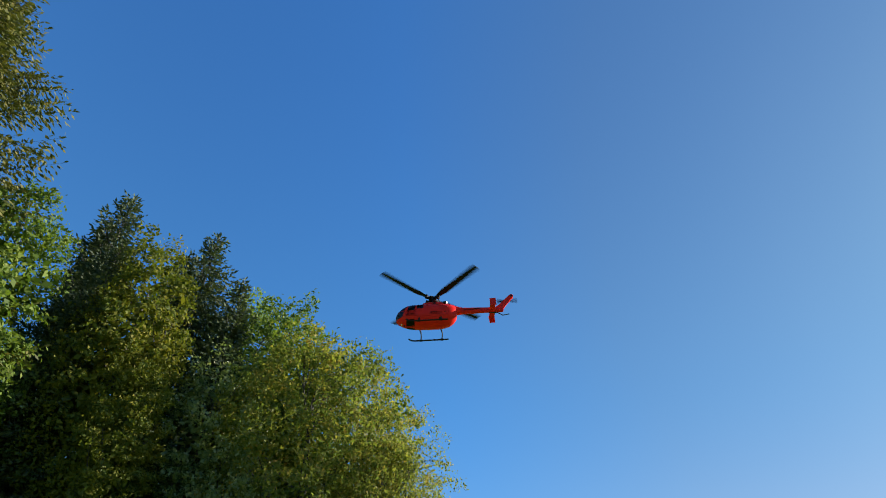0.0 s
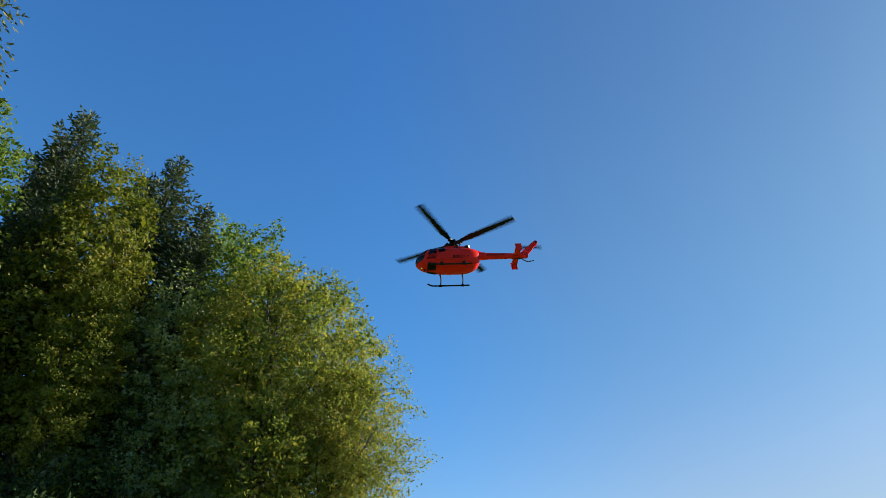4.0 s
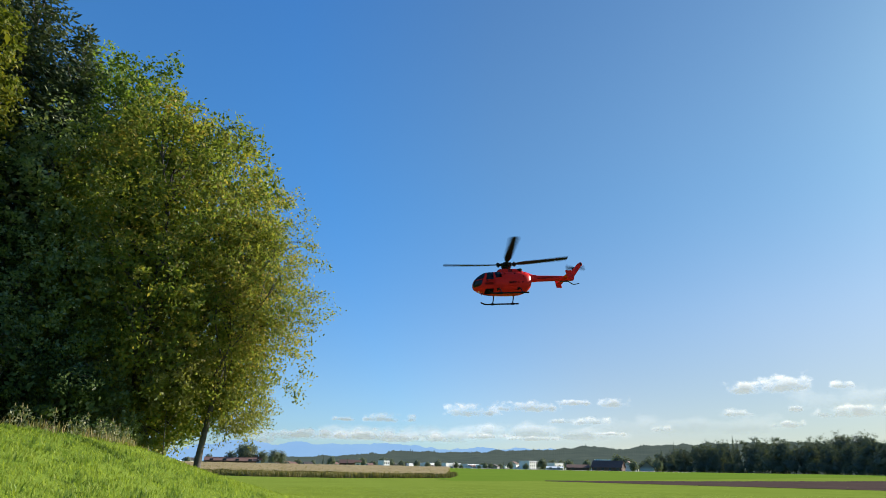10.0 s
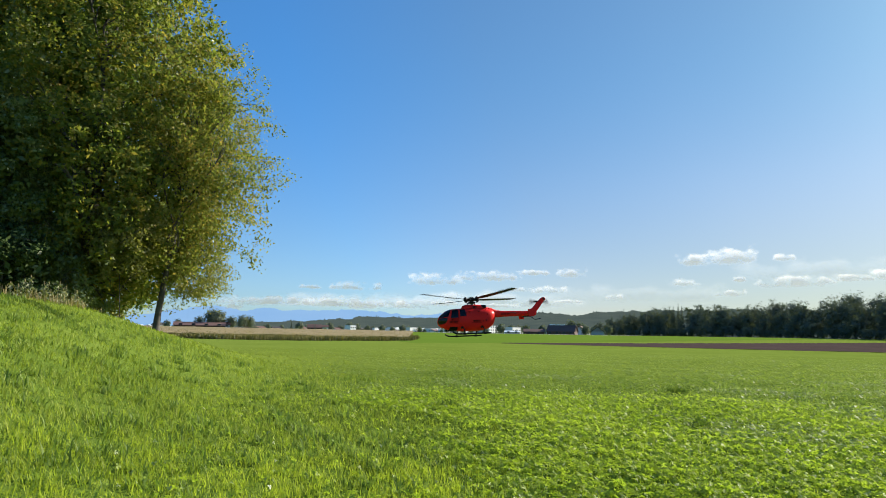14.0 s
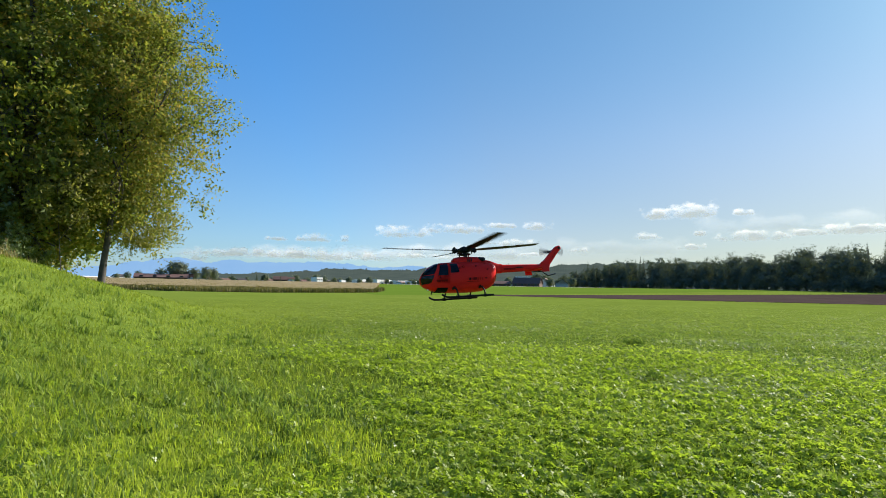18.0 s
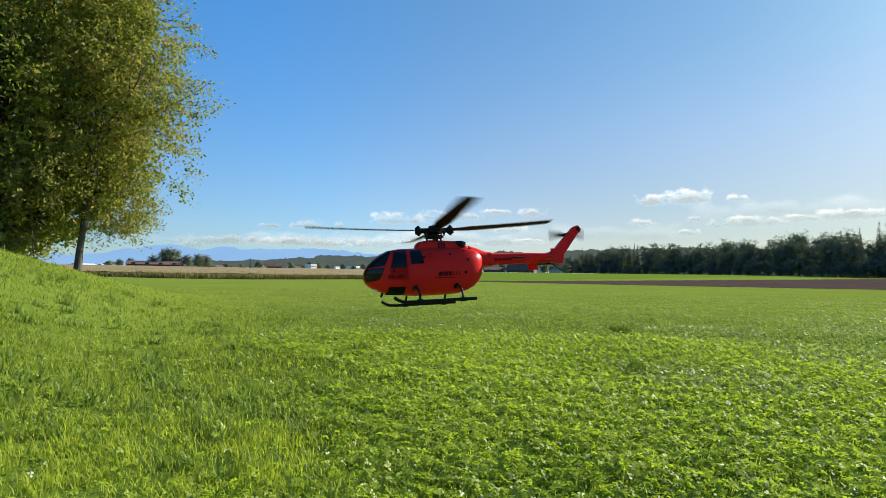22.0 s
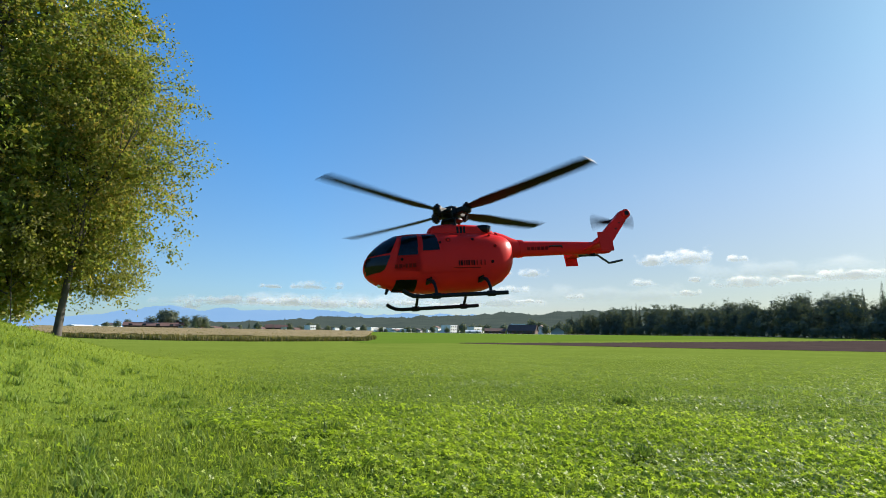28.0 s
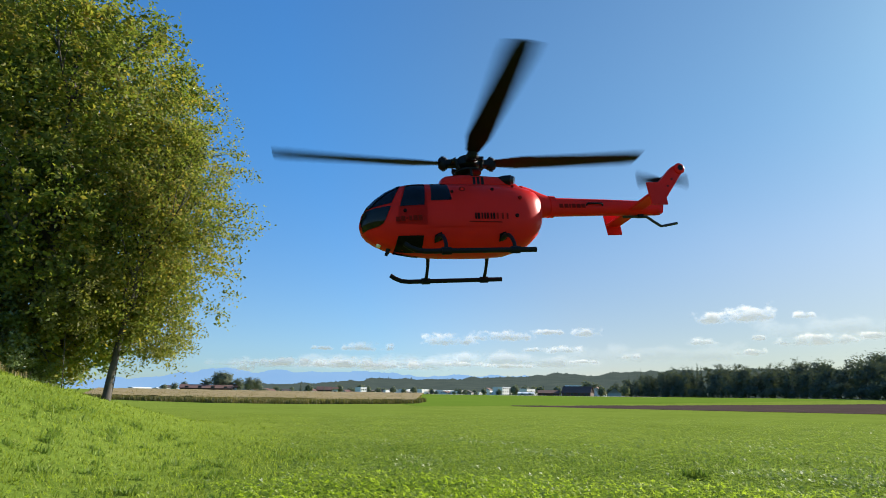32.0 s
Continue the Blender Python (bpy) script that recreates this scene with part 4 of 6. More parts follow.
def spruce(seed, label, height, base_r, trunk_r, mat, bark, gap=0.52, boughs=6, clear=0.08, droop=0.42, lift=0.55, step=0.24, shoot=0.30, power=0.75, hang=0.5, group="", ragged=0.35):
    """A conifer at the origin: straight trunk, whorls of boughs that rise near the top and droop lower down, side twigs with needle-clad shoots."""
    rs = np.random.RandomState(seed)
    tree = new("spruce")
    tagged(tree, label, "tree", group)
    verts, faces = tube_arrays([(0.1 * math.sin(k), 0, height * k / 8 - (0.5 if k == 0 else 0)) for k in range(9)], [trunk_r * (1 - k / 8.2) + 0.006 for k in range(9)], 9)
    pos, grow, size = [], [], []

    def shoots(base, way, length):
        n = max(2, int(length / (shoot * 0.44)))
        u = (np.arange(n) + rs.uniform(0, 0.7, n)) / n * length
        pos.append(base + way * u[:, None] + rs.normal(size=(n, 3)) * 0.025)
        g = way + rs.normal(size=(n, 3)) * 0.30
        grow.append(g / np.linalg.norm(g, axis=1)[:, None])
        size.append(shoot * rs.uniform(0.7, 1.35, n))

    z = height * clear
    turn = 0.0
    while z < height - 0.35:
        u = z / height
        reach = base_r * (1 - u) ** power
        n = boughs if u < 0.85 else max(3, boughs - 2)
        turn += 1.1
        for k in range(n):
            if rs.uniform() < 0.10:
                continue
            a = turn + 2 * math.pi * (k + rs.uniform(-0.35, 0.35)) / n
            length = reach * rs.uniform(1 - ragged * 1.5, 1 + ragged * 0.6) + 0.22
            tilt = lift * u ** 1.6 - droop * (1 - u) + rs.uniform(-0.10, 0.10)
            out = np.array([math.cos(a), math.sin(a), 0.0])
            t = np.arange(0.12 if length < 2 else 0.28, 1.0, step / length)
            line = out * (t * length)[:, None]
            line[:, 2] = z + rs.uniform(-0.12, 0.12) + length * (tilt * t - 0.22 * (1 - u) * t * t + 0.26 * t ** 4)
            v, f = tube_arrays([(0, 0, z), tuple(line[len(t) // 2]), tuple(line[-1])], [0.03, 0.02, 0.006], 3, False)
            faces.extend(tuple(i + len(verts) for i in q) for q in f)
            verts.extend(v)
            perp = np.array([-out[1], out[0], 0.0])
            end = line[-1] - line[-2] if len(t) > 1 else out
            shoots(line[-1], end / np.linalg.norm(end), min(0.5, length * 0.4))
            for p, q in zip(line, t):
                for s in (-1, 1):
                    side = out * rs.uniform(0.35, 0.75) + perp * s * rs.uniform(0.6, 1.0)
                    side[2] -= hang * (1 - 0.8 * u) * rs.uniform(0.3, 1.3)
                    reach_t = min(1.0, 0.55 * length * (1 - q) ** 0.8 + 0.22) * rs.uniform(0.6, 1.2)
                    shoots(p, side / np.linalg.norm(side), reach_t)
        z += gap * rs.uniform(0.8, 1.25) * (1 - 0.35 * u)
    for k in range(5):
        shoots(np.array([0, 0, height - 0.9 + 0.15 * k]), np.array([0.2 * math.cos(k * 2.4), 0.2 * math.sin(k * 2.4), 1.0]), 0.5)
    pos, grow, size = np.concatenate(pos), np.concatenate(grow), np.concatenate(size)[:, None]
    wide = np.cross(grow, rs.normal(size=grow.shape))
    wide *= size * 0.20 / (np.linalg.norm(wide, axis=1)[:, None] + 1e-6)
    v = np.stack([pos, pos + grow * size * 0.45 - wide, pos + grow * size, pos + grow * size * 0.45 + wide], 1).reshape(-1, 3)
    part("trunk", mesh_np("trunk", verts, faces, bark, True), None, tree)
    part("crown", mesh_np("crown", v, np.arange(len(v)).reshape(-1, 4), mat), None, tree)
    return tree


def pointed(seed, label, height, base_r, trunk_r, leaves, leaf, mat, bark, group=""):
    """A far conifer: a straight trunk and a slim, ragged cone of foliage."""
    rs = np.random.RandomState(seed)
    tree = new("spruce")
    tagged(tree, label, "tree", group)
    verts, faces = tube_arrays([(0, 0, -0.5), (0, 0, height * 0.5), (0, 0, height * 0.96)], [trunk_r, trunk_r * 0.6, 0.03], 5)
    part("trunk", mesh_np("trunk", verts, faces, bark, True), None, tree)
    u = 1 - np.sqrt(rs.uniform(0, 1, leaves))
    a = rs.uniform(0, 2 * math.pi, leaves)
    r = base_r * (1 - u) ** 0.85 * rs.uniform(0.55, 1.0, leaves) * (0.82 + 0.18 * np.sin(u * 70 + 2 * np.sin(3 * a)))
    pos = np.stack([r * np.cos(a), r * np.sin(a), height * (0.05 + 0.95 * u) - 0.25 * r], -1)
    v, f = leaf_quads(rs, pos, leaf * (0.35 + 0.65 * (1 - u)), np.stack([np.cos(a), np.sin(a), 0.5 + 0 * a], -1) * 1.6)
    part("crown", mesh_np("crown", v, f, mat), None, tree)
    return tree


def planted(tree, x, y, turn=0.0, size=1.0, sink=0.0):
    tree.matrix_basis = pose(x, y, ground_at(x, y) - sink, 0, 0, turn) @ Matrix.Diagonal((size, size, size, 1))
    return tree


def again(tree, x, y, turn, size=1.0, label=""):
    ob = copy_thing(tree, Matrix())
    if label:
        ob["label"] = label
    return planted(ob, x, y, turn, size)


def build_forest():
    edge = "trees of the forest edge"
    # the leaning tree whose bare trunk stands free at the foot of the bank
    planted(deciduous(11, "slender leaning tree with sparse yellowing leaves at the forest edge", 9.7, 6.7, 4.5, 0.18, 44000, 0.168, M_LEAF, M_BARK,
                      offset=(1.15, 0.2), lean=(0.75, 0.0), sigma=0.36, shell=0.2, thin=0.40, per_clump=30, limbs=26, bare=0.42, group=edge, lump=0.42, spread=4, droop=0.1, power=2.6), -7.75, 34.7)
    # the great tree behind it
    planted(deciduous(12, "large broad tree with green and golden autumn leaves", 12.1, 10.3, 7.15, 0.42, 62000, 0.25, M_LEAF_GREAT, M_BARK,
                      sigma=0.40, shell=0.66, per_clump=40, lump=0.18, limbs=26, group=edge, power=2.5, core=3, core_leaf=1.4), -12.0, 36.0)
    planted(deciduous(18, "tall fresh green tree behind the great one", 17.0, 11.6, 5.2, 0.3, 22000, 0.31, M_LEAF_GREEN, M_BARK,
                      sigma=0.38, shell=0.62, limbs=14, group=edge, core=6, core_leaf=2.0, per_clump=40, lump=0.22), -16.4, 40.0, 0, 1.03)
    planted(deciduous(24, "pale green sunlit tree behind the spruces", 19.0, 12.6, 4.4, 0.3, 15000, 0.30, M_LEAF_BRIGHT, M_BARK,
                      sigma=0.40, shell=0.62, limbs=8, group=edge, core=5, lump=0.22), -20.6, 41.8, 0, 1.02)
    fill = planted(deciduous(13, "tall dark green broadleaf tree in the forest edge", 11.0, 9.5, 5.2, 0.3, 24000, 0.26, M_LEAF_DARK, M_BARK,
                             sigma=0.42, shell=0.66, limbs=16, group=edge, core=4, core_leaf=2.2, lump=0.28), -17.6, 33.2, 30, 0.92)
    gold = planted(deciduous(14, "golden yellow autumn tree between dark spruces", 15.5, 9.6, 3.5, 0.26, 19000, 0.27, M_LEAF_GOLD, M_BARK,
                             sigma=0.42, shell=0.62, limbs=14, group=edge, core=7, core_leaf=2.0, lump=0.36), -22.4, 29.8, 0, 1.03)
    planted(spruce(15, "tall olive brown conifer heavy with drooping boughs", 39, 13.5, 0.45, M_NEEDLE_OLIVE, M_BARK, gap=0.62, boughs=8, droop=0.50, lift=0.25, step=0.24, shoot=0.36, power=0.55, hang=0.9, clear=0.3, group=edge), -35.5, 19.5)
    dark = planted(spruce(16, "tall dark green spruce with drooping boughs", 31, 5.6, 0.30, M_NEEDLE, M_BARK, gap=0.5, boughs=7, step=0.25, shoot=0.34, ragged=0.55, clear=0.2, group=edge), -22.4, 35.8, 0, 1.05)
    slim = planted(spruce(17, "slender dark spruce with a pointed top", 27, 4.4, 0.24, M_NEEDLE, M_BARK, gap=0.48, boughs=7, hang=0.7, step=0.25, shoot=0.34, ragged=0.55, clear=0.2, power=0.8, group=edge), -18.9, 35.4, 0, 1.02)
    again(dark, -29.2, 33.2, 70, 1.09)
    again(slim, -24.9, 36.8, 140, 1.17)
    again(slim, -31.2, 34.6, 20, 1.17)
    again(dark, -25.4, 29.4, 310, 0.80)
    # the sunlit broadleaf below the olive conifer, and lower neighbours of the golden tree
    planted(deciduous(25, "bright green broadleaf tree before the olive conifer", 12.8, 8.8, 4.0, 0.28, 16000, 0.27, M_LEAF_GREEN, M_BARK,
                      sigma=0.42, shell=0.6, limbs=10, group=edge, core=9, core_leaf=2.2), -27.2, 22.6, 0, 1.0)
    again(gold, -19.6, 27.9, 45, 0.62, "olive green young tree in the forest edge")
    # crowns in the shade of the great tree
    for x, y, turn, s in ((-28.2, 29.2, 250, 0.85), (-12.9, 41.2, 100, 1.2), (-15.0, 31.6, 300, 0.62)):
        again(fill, x, y, turn, s)
    deep = planted(spruce(20, "dense dark spruce standing in the shade", 16, 4.4, 0.22, M_NEEDLE_DEEP, M_BARK, gap=0.6, boughs=7, droop=0.45, step=0.38, shoot=0.36, power=0.55, hang=0.8, clear=0.03, group=edge), -20.2, 31.0, 0, 0.95)
    for x, y, turn, s in ((-25.5, 28.8, 260, 0.9), (-31.0, 25.6, 80, 1.0), (-17.2, 30.2, 150, 0.7)):
        again(deep, x, y, turn, s)
    # a young tree whose boughs hang behind the bare trunk
    planted(deciduous(19, "young olive green tree with hanging boughs behind a bare trunk", 4.3, 2.3, 2.2, 0.03, 10000, 0.14, M_LEAF_OLIVE, M_BARK,
                      offset=(1.9, 0), sigma=0.30, shell=0.3, limbs=5, group=edge, droop=0.3), -8.4, 36.9)
    planted(deciduous(26, "low hanging bough tree beside the great one", 4.6, 3.1, 3.2, 0.06, 13000, 0.19, M_LEAF_OLIVE, M_BARK,
                      sigma=0.32, shell=0.4, limbs=12, group=edge, droop=0.3), -11.9, 37.4)
    planted(deciduous(27, "young olive tree in the sun before the great one", 4.9, 2.3, 1.8, 0.022, 7000, 0.16, M_LEAF_OLIVE, M_BARK,
                      sigma=0.32, shell=0.35, limbs=10, group=edge, droop=0.3), -9.1, 32.6)
    # low growth along the top of the bank
    low = "bushes under the forest edge"
    bush = deciduous(21, "dense bush under the trees, its green darkened like shade", 1.9, 1.9, 1.9, 0.06, 1600, 0.20, M_NEEDLE_DEEP, M_BARK, sigma=0.32, shell=0.35, limbs=4, group=low, name="bush")
    bush["category"] = "bush"
    planted(bush, -13.2, 29.5)
    leafy = planted(deciduous(22, "leafy green shrub below the great tree", 2.4, 2.3, 2.2, 0.06, 2300, 0.20, M_LEAF_SHADE, M_BARK, sigma=0.34, shell=0.4, limbs=6, group=low, name="bush"), -12.4, 33.0)
    leafy["category"] = "bush"
    for x, y, turn, s in ((-13.6, 31.4, 50, 1.2), (-13.6, 35.5, 200, 1.25), (-15.5, 33.0, 20, 1.5), (-12.2, 37.4, 260, 0.8), (-11.2, 31.6, 70, 0.55), (-14.6, 38.4, 330, 1.4), (-10.6, 33.4, 170, 0.5)):
        again(leafy, x, y, turn, s)
    rs = np.random.RandomState(5)
    for i in range(16):
        x = -13.0 - i * 1.25
        y = 30.4 - 0.42 * (-13.0 - x) + rs.uniform(-1.2, 0.8)
        again(bush, x, y, rs.uniform(0, 360), rs.uniform(0.9, 1.5))
    # pale stems of young trees in the undergrowth
    stem = deciduous(23, "thin pale young stem with few leaves under the trees", 4.6, 1.6, 0.9, 0.045, 500, 0.15, M_LEAF_SHADE, M_BARK_PALE, sigma=0.3, shell=0.3, limbs=5, group="young stems under the trees", name="sapling")
    planted(stem, -12.6, 30.6, 0, 0.8)
    for x, y, turn, s in ((-11.4, 34.0, 80, 0.75), (-15.2, 28.8, 190, 0.9), (-13.9, 29.8, 270, 0.7), (-18.6, 27.2, 20, 1.0)):
        again(stem, x, y, turn, s)
    # dry weeds where the bank meets the bushes
    n = 900
    y = rs.uniform(19, 36, n)
    x = np.interp(y, [19, 21, 24, 30, 36], [-9.0, -8.2, -7.6, -9.0, -9.6]) - rs.uniform(0, 1.5, n) + 0.3 * np.sin(y * 1.7)
    blades("dry_weeds", x, y, rs, 0.15, 0.45, 0.025, M_STRAW, "dry pale weeds and nettles along the forest edge", 0.35)
    # leafy weeds, each a stalk with a few tiers of leaves
    for i in range(24):
        y = rs.uniform(19.2, 27.0)
        x = float(np.interp(y, [19, 21, 24, 27], [-9.2, -8.4, -7.8, -8.6])) - rs.uniform(0.0, 1.3)
        weed(rs, x, y, rs.uniform(0.3, 0.72))
    # a strip of darker grass across the bank
    u = rs.uniform(0, 1, 1500)
    blades("grass_strip", -8.7 + 2.7 * u + rs.normal(size=1500) * 0.10, 20.2 - 2.5 * u + rs.normal(size=1500) * 0.10, rs, 0.05, 0.16, 0.022, M_LEAF_GREEN, "dark grass in a strip across the bank", 0.8)


def weed(rs, x, y, height):
    """A leafy weed: a thin stalk with tiers of narrow leaves and a pale tuft of seed on top."""
    ob = new("weed")
    tagged(ob, "pale leafy weed gone to seed at the forest edge", "weed", "weeds along the forest edge")
    tip = np.array([rs.normal() * 0.08, rs.normal() * 0.08, height])
    v, f = tube_arrays([(0, 0, -0.05), tuple(tip * 0.5), tuple(tip)], [0.008, 0.006, 0.003], 4)
    part("stalk", mesh_np("stalk", v, f, M_WEED), None, ob)
    n = int(46 * height)
    u = rs.uniform(0.15, 1.0, n)
    a = rs.uniform(0, 2 * math.pi, n)
    r = 0.05 + 0.20 * (1 - u) * rs.uniform(0.3, 1.0, n)
    pos = tip[None, :] * u[:, None] + np.stack([r * np.cos(a), r * np.sin(a), 0 * a], -1)
    v, f = leaf_quads(rs, pos, 0.13, None, 0.45)
    part("leaves", mesh_np("leaves", v, f, M_WEED), None, ob)
    v, f = tube_arrays([tuple(tip - np.array([0, 0, 0.03])), tuple(tip + np.array([0, 0, 0.03])), tuple(tip + np.array([0, 0, 0.10]))], [0.008, 0.022, 0.004], 6)
    part("seed_head", mesh_np("seed_head", v, f, M_STRAW), None, ob)
    return planted(ob, x, y)


def blades(name, x, y, rs, low, high, width, mat, label, bend=0.5, lift=-0.01):
    """Grass blades of two segments at the given places, one mesh."""
    n = len(x)
    h = rs.uniform(low, high, n)
    a = rs.uniform(0, 2 * math.pi, n)
    out = np.stack([np.cos(a), np.sin(a)], -1)
    perp = np.stack([-out[:, 1], out[:, 0]], -1) * (width * rs.uniform(0.6, 1.3, n))[:, None] * 0.5
    b = bend * rs.uniform(0.2, 1.2, n)
    z = gz(x, y) + lift
    root = np.stack([x, y], -1)
    mid, tip = root + out * (h * b * 0.35)[:, None], root + out * (h * b)[:, None]
    def v(p, hz):
        return np.concatenate([p, (z + hz)[:, None]], -1)
    top = h * (1 - 0.35 * b)
    verts = np.stack([v(root - perp, 0 * h), v(root + perp, 0 * h), v(mid + perp * 0.85, top * 0.6), v(mid - perp * 0.85, top * 0.6), v(tip + perp * 0.12, top), v(tip - perp * 0.12, top)], 1)
    base = np.arange(n)[:, None] * 6
    faces = np.concatenate([base + np.array([0, 1, 2, 3]), base + np.array([3, 2, 4, 5])])
    ob = part(name, mesh_np(name, verts.reshape(-1, 3), faces, mat))
    return tagged(ob, label, "grass", kind="stuff")


build_forest()

# ---- the far side of the field: maize, woods, village, hills, mountains, clouds ----
def build_maize():
    rs = np.random.RandomState(31)
    edge = [(-19.5, 152), (-17.0, 137), (-13.2, 125), (-8.5, 116), (-1.4, 114), (8.8, 129), (9.6, 150)]
    pts = [np.array(polar(*e)) for e in edge]
    xs, ys = [], []
    for a, b in zip(pts, pts[1:]):
        n = int(np.linalg.norm(b - a) * 60)
        t = rs.uniform(0, 1, n)
        p = a + (b - a) * t[:, None] + np.stack([rs.normal(size=n) * 0.25, rs.uniform(0, 3.0, n)], -1)
        xs.append(p[:, 0])
        ys.append(p[:, 1])
    x, y = np.concatenate(xs), np.concatenate(ys)
    blades("maize_edge", x, y, rs, 0.6, 1.15, 0.09, M_MAIZE, "ripe brown and green maize standing at the field's edge", 0.4)
    n = 20000
    az, r = rs.uniform(-18.5, 9.2, n), 118 + 200 * rs.uniform(0, 1, n) ** 2.0
    x, y = 1.3 + r * np.sin(np.radians(az)), 1.2 + r * np.cos(np.radians(az))
    ok = y > np.interp(x, [p[0] for p in pts], [p[1] for p in pts]) + 1
    blades("maize_tassels", x[ok], y[ok], rs, 0.7, 1.15, 0.10, M_STRAW, "pale dry tassels above the maize field", 0.3)
    draped("maize_field", [(-18.8, 146), (8.7, 131), (9.4, 332), (-18.0, 332)], M_TAN, 0.75, "tan field of ripe maize beyond the meadow", "field", 60, 30, 0.12, 3)


def build_woods():
    wood = "trees of the far wood"
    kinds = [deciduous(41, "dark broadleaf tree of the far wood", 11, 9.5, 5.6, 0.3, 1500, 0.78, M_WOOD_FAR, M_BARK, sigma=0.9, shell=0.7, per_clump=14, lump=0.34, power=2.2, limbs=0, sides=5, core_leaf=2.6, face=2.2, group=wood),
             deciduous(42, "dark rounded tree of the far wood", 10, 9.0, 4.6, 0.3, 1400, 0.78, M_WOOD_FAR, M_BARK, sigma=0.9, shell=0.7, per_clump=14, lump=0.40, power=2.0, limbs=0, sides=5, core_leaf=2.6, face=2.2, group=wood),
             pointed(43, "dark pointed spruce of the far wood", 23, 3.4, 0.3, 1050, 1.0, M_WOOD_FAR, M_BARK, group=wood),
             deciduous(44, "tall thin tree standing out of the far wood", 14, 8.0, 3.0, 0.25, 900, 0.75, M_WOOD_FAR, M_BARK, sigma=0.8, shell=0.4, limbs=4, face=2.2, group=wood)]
    rs = np.random.RandomState(7)
    tops = [(26.6, 1.75), (29, 2.5), (31.5, 2.95), (34, 3.35), (37.3, 3.2), (40, 3.6), (42.7, 3.55), (44.4, 3.9), (46.5, 4.35), (47.7, 3.95), (49.2, 4.15), (50.2, 4.15), (51, 3.7), (52.2, 4.7), (56, 4.7), (64, 5.0)]
    first = True
    az = 26.8
    while az < 66:
        dist = float(np.interp(az, [26.6, 30, 36, 42, 48, 53, 64], [560, 505, 440, 385, 330, 300, 270]))
        el = float(np.interp(az, [a for a, _ in tops], [e for _, e in tops]))
        for row in range(3):
            k = int(rs.choice(4, p=[0.36, 0.22, 0.26, 0.16] if az < 44 else [0.26, 0.16, 0.40, 0.18]))
            d = dist + row * 13 + rs.uniform(-4, 4)
            a = az + rs.uniform(-0.5, 0.5)
            x, y = polar(a, d)
            z = ground_at(x, y)
            want = 1.4 + d * math.tan(radians(el)) - z
            full = (21.5, 20.0, 23.0, 22.5)[k]
            s = want / full * (rs.uniform(0.66, 0.98) if row < 2 else rs.uniform(0.88, 1.03 if k < 2 else 1.16))
            ob = kinds[k]
            if ob.get("used"):
                ob = copy_thing(ob, Matrix())
            else:
                ob["used"] = 1
            planted(ob, x, y, rs.uniform(0, 360), s)
        az += rs.uniform(0.45, 0.8) * 420 / dist
    for k in kinds:
        if "used" in k:
            del k["used"]
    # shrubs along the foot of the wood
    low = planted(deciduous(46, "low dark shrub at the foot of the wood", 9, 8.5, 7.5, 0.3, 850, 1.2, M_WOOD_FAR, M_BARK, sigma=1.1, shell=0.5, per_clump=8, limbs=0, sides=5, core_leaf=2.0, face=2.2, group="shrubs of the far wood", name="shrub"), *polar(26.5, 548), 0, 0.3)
    low["category"] = "shrub"
    for i in range(52):
        a = 27 + i * 0.75
        d = float(np.interp(a, [26.6, 30, 36, 42, 48, 53, 64], [550, 496, 431, 376, 321, 292, 262])) + rs.uniform(-3, 2)
        x, y = polar(a, d)
        ob = copy_thing(low, Matrix())
        ob["label"] = "low dark shrub at the foot of the wood"
        ob["group"] = "shrubs of the far wood"
        planted(ob, x, y, rs.uniform(0, 360), rs.uniform(0.36, 0.72), 1.0)
    # clumps round the farm and in the village: bearing, distance, size
    village = "trees in the village"
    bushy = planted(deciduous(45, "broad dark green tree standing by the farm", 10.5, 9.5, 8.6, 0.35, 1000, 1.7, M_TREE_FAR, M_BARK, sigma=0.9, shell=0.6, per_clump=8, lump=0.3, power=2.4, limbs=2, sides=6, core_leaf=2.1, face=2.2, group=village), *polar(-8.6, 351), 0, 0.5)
    farm = deciduous(47, "rounded tree behind the farm barn, its green greyed by painted haze", 10.5, 9.5, 8.6, 0.35, 2600, 1.05, M_TREE_FAR, M_BARK, sigma=1.0, shell=0.6, per_clump=16, lump=0.3, power=2.2, limbs=2, sides=6, core_leaf=2.4, face=2.2, group=village)
    planted(farm, *polar(-8.9, 352), 20, 0.5)
    for a, d, s in ((-9.9, 356, 0.33), (-8.2, 354, 0.50), (-7.2, 352, 0.36), (-6.3, 346, 0.38), (-5.7, 350, 0.36), (-11.6, 352, 0.24)):
        again(farm, *polar(a, d), a * 77, s)
    for a, d, s in ((-13.2, 470, 0.22), (-12.4, 480, 0.3),
                    (-1.9, 560, 0.45), (-1.2, 570, 0.45), (0.2, 480, 0.3), (1.6, 520, 0.42), (3.4, 640, 0.5), (4.1, 640, 0.5), (5.6, 640, 0.4), (6.4, 620, 0.45),
                    (7.4, 610, 0.35), (9.0, 640, 0.4), (10.0, 640, 0.35), (14.2, 560, 0.35), (14.8, 560, 0.4), (17.2, 560, 0.42), (17.6, 580, 0.5), (18.6, 620, 0.55), (19.4, 620, 0.5), (20.0, 520, 0.4),
                    (21.5, 560, 0.5), (24.2, 470, 0.55), (24.9, 470, 0.5), (25.4, 430, 0.35), (26.2, 440, 0.3), (27.4, 470, 0.5), (12.6, 620, 0.4), (2.6, 560, 0.36)):
        x, y = polar(a, d)
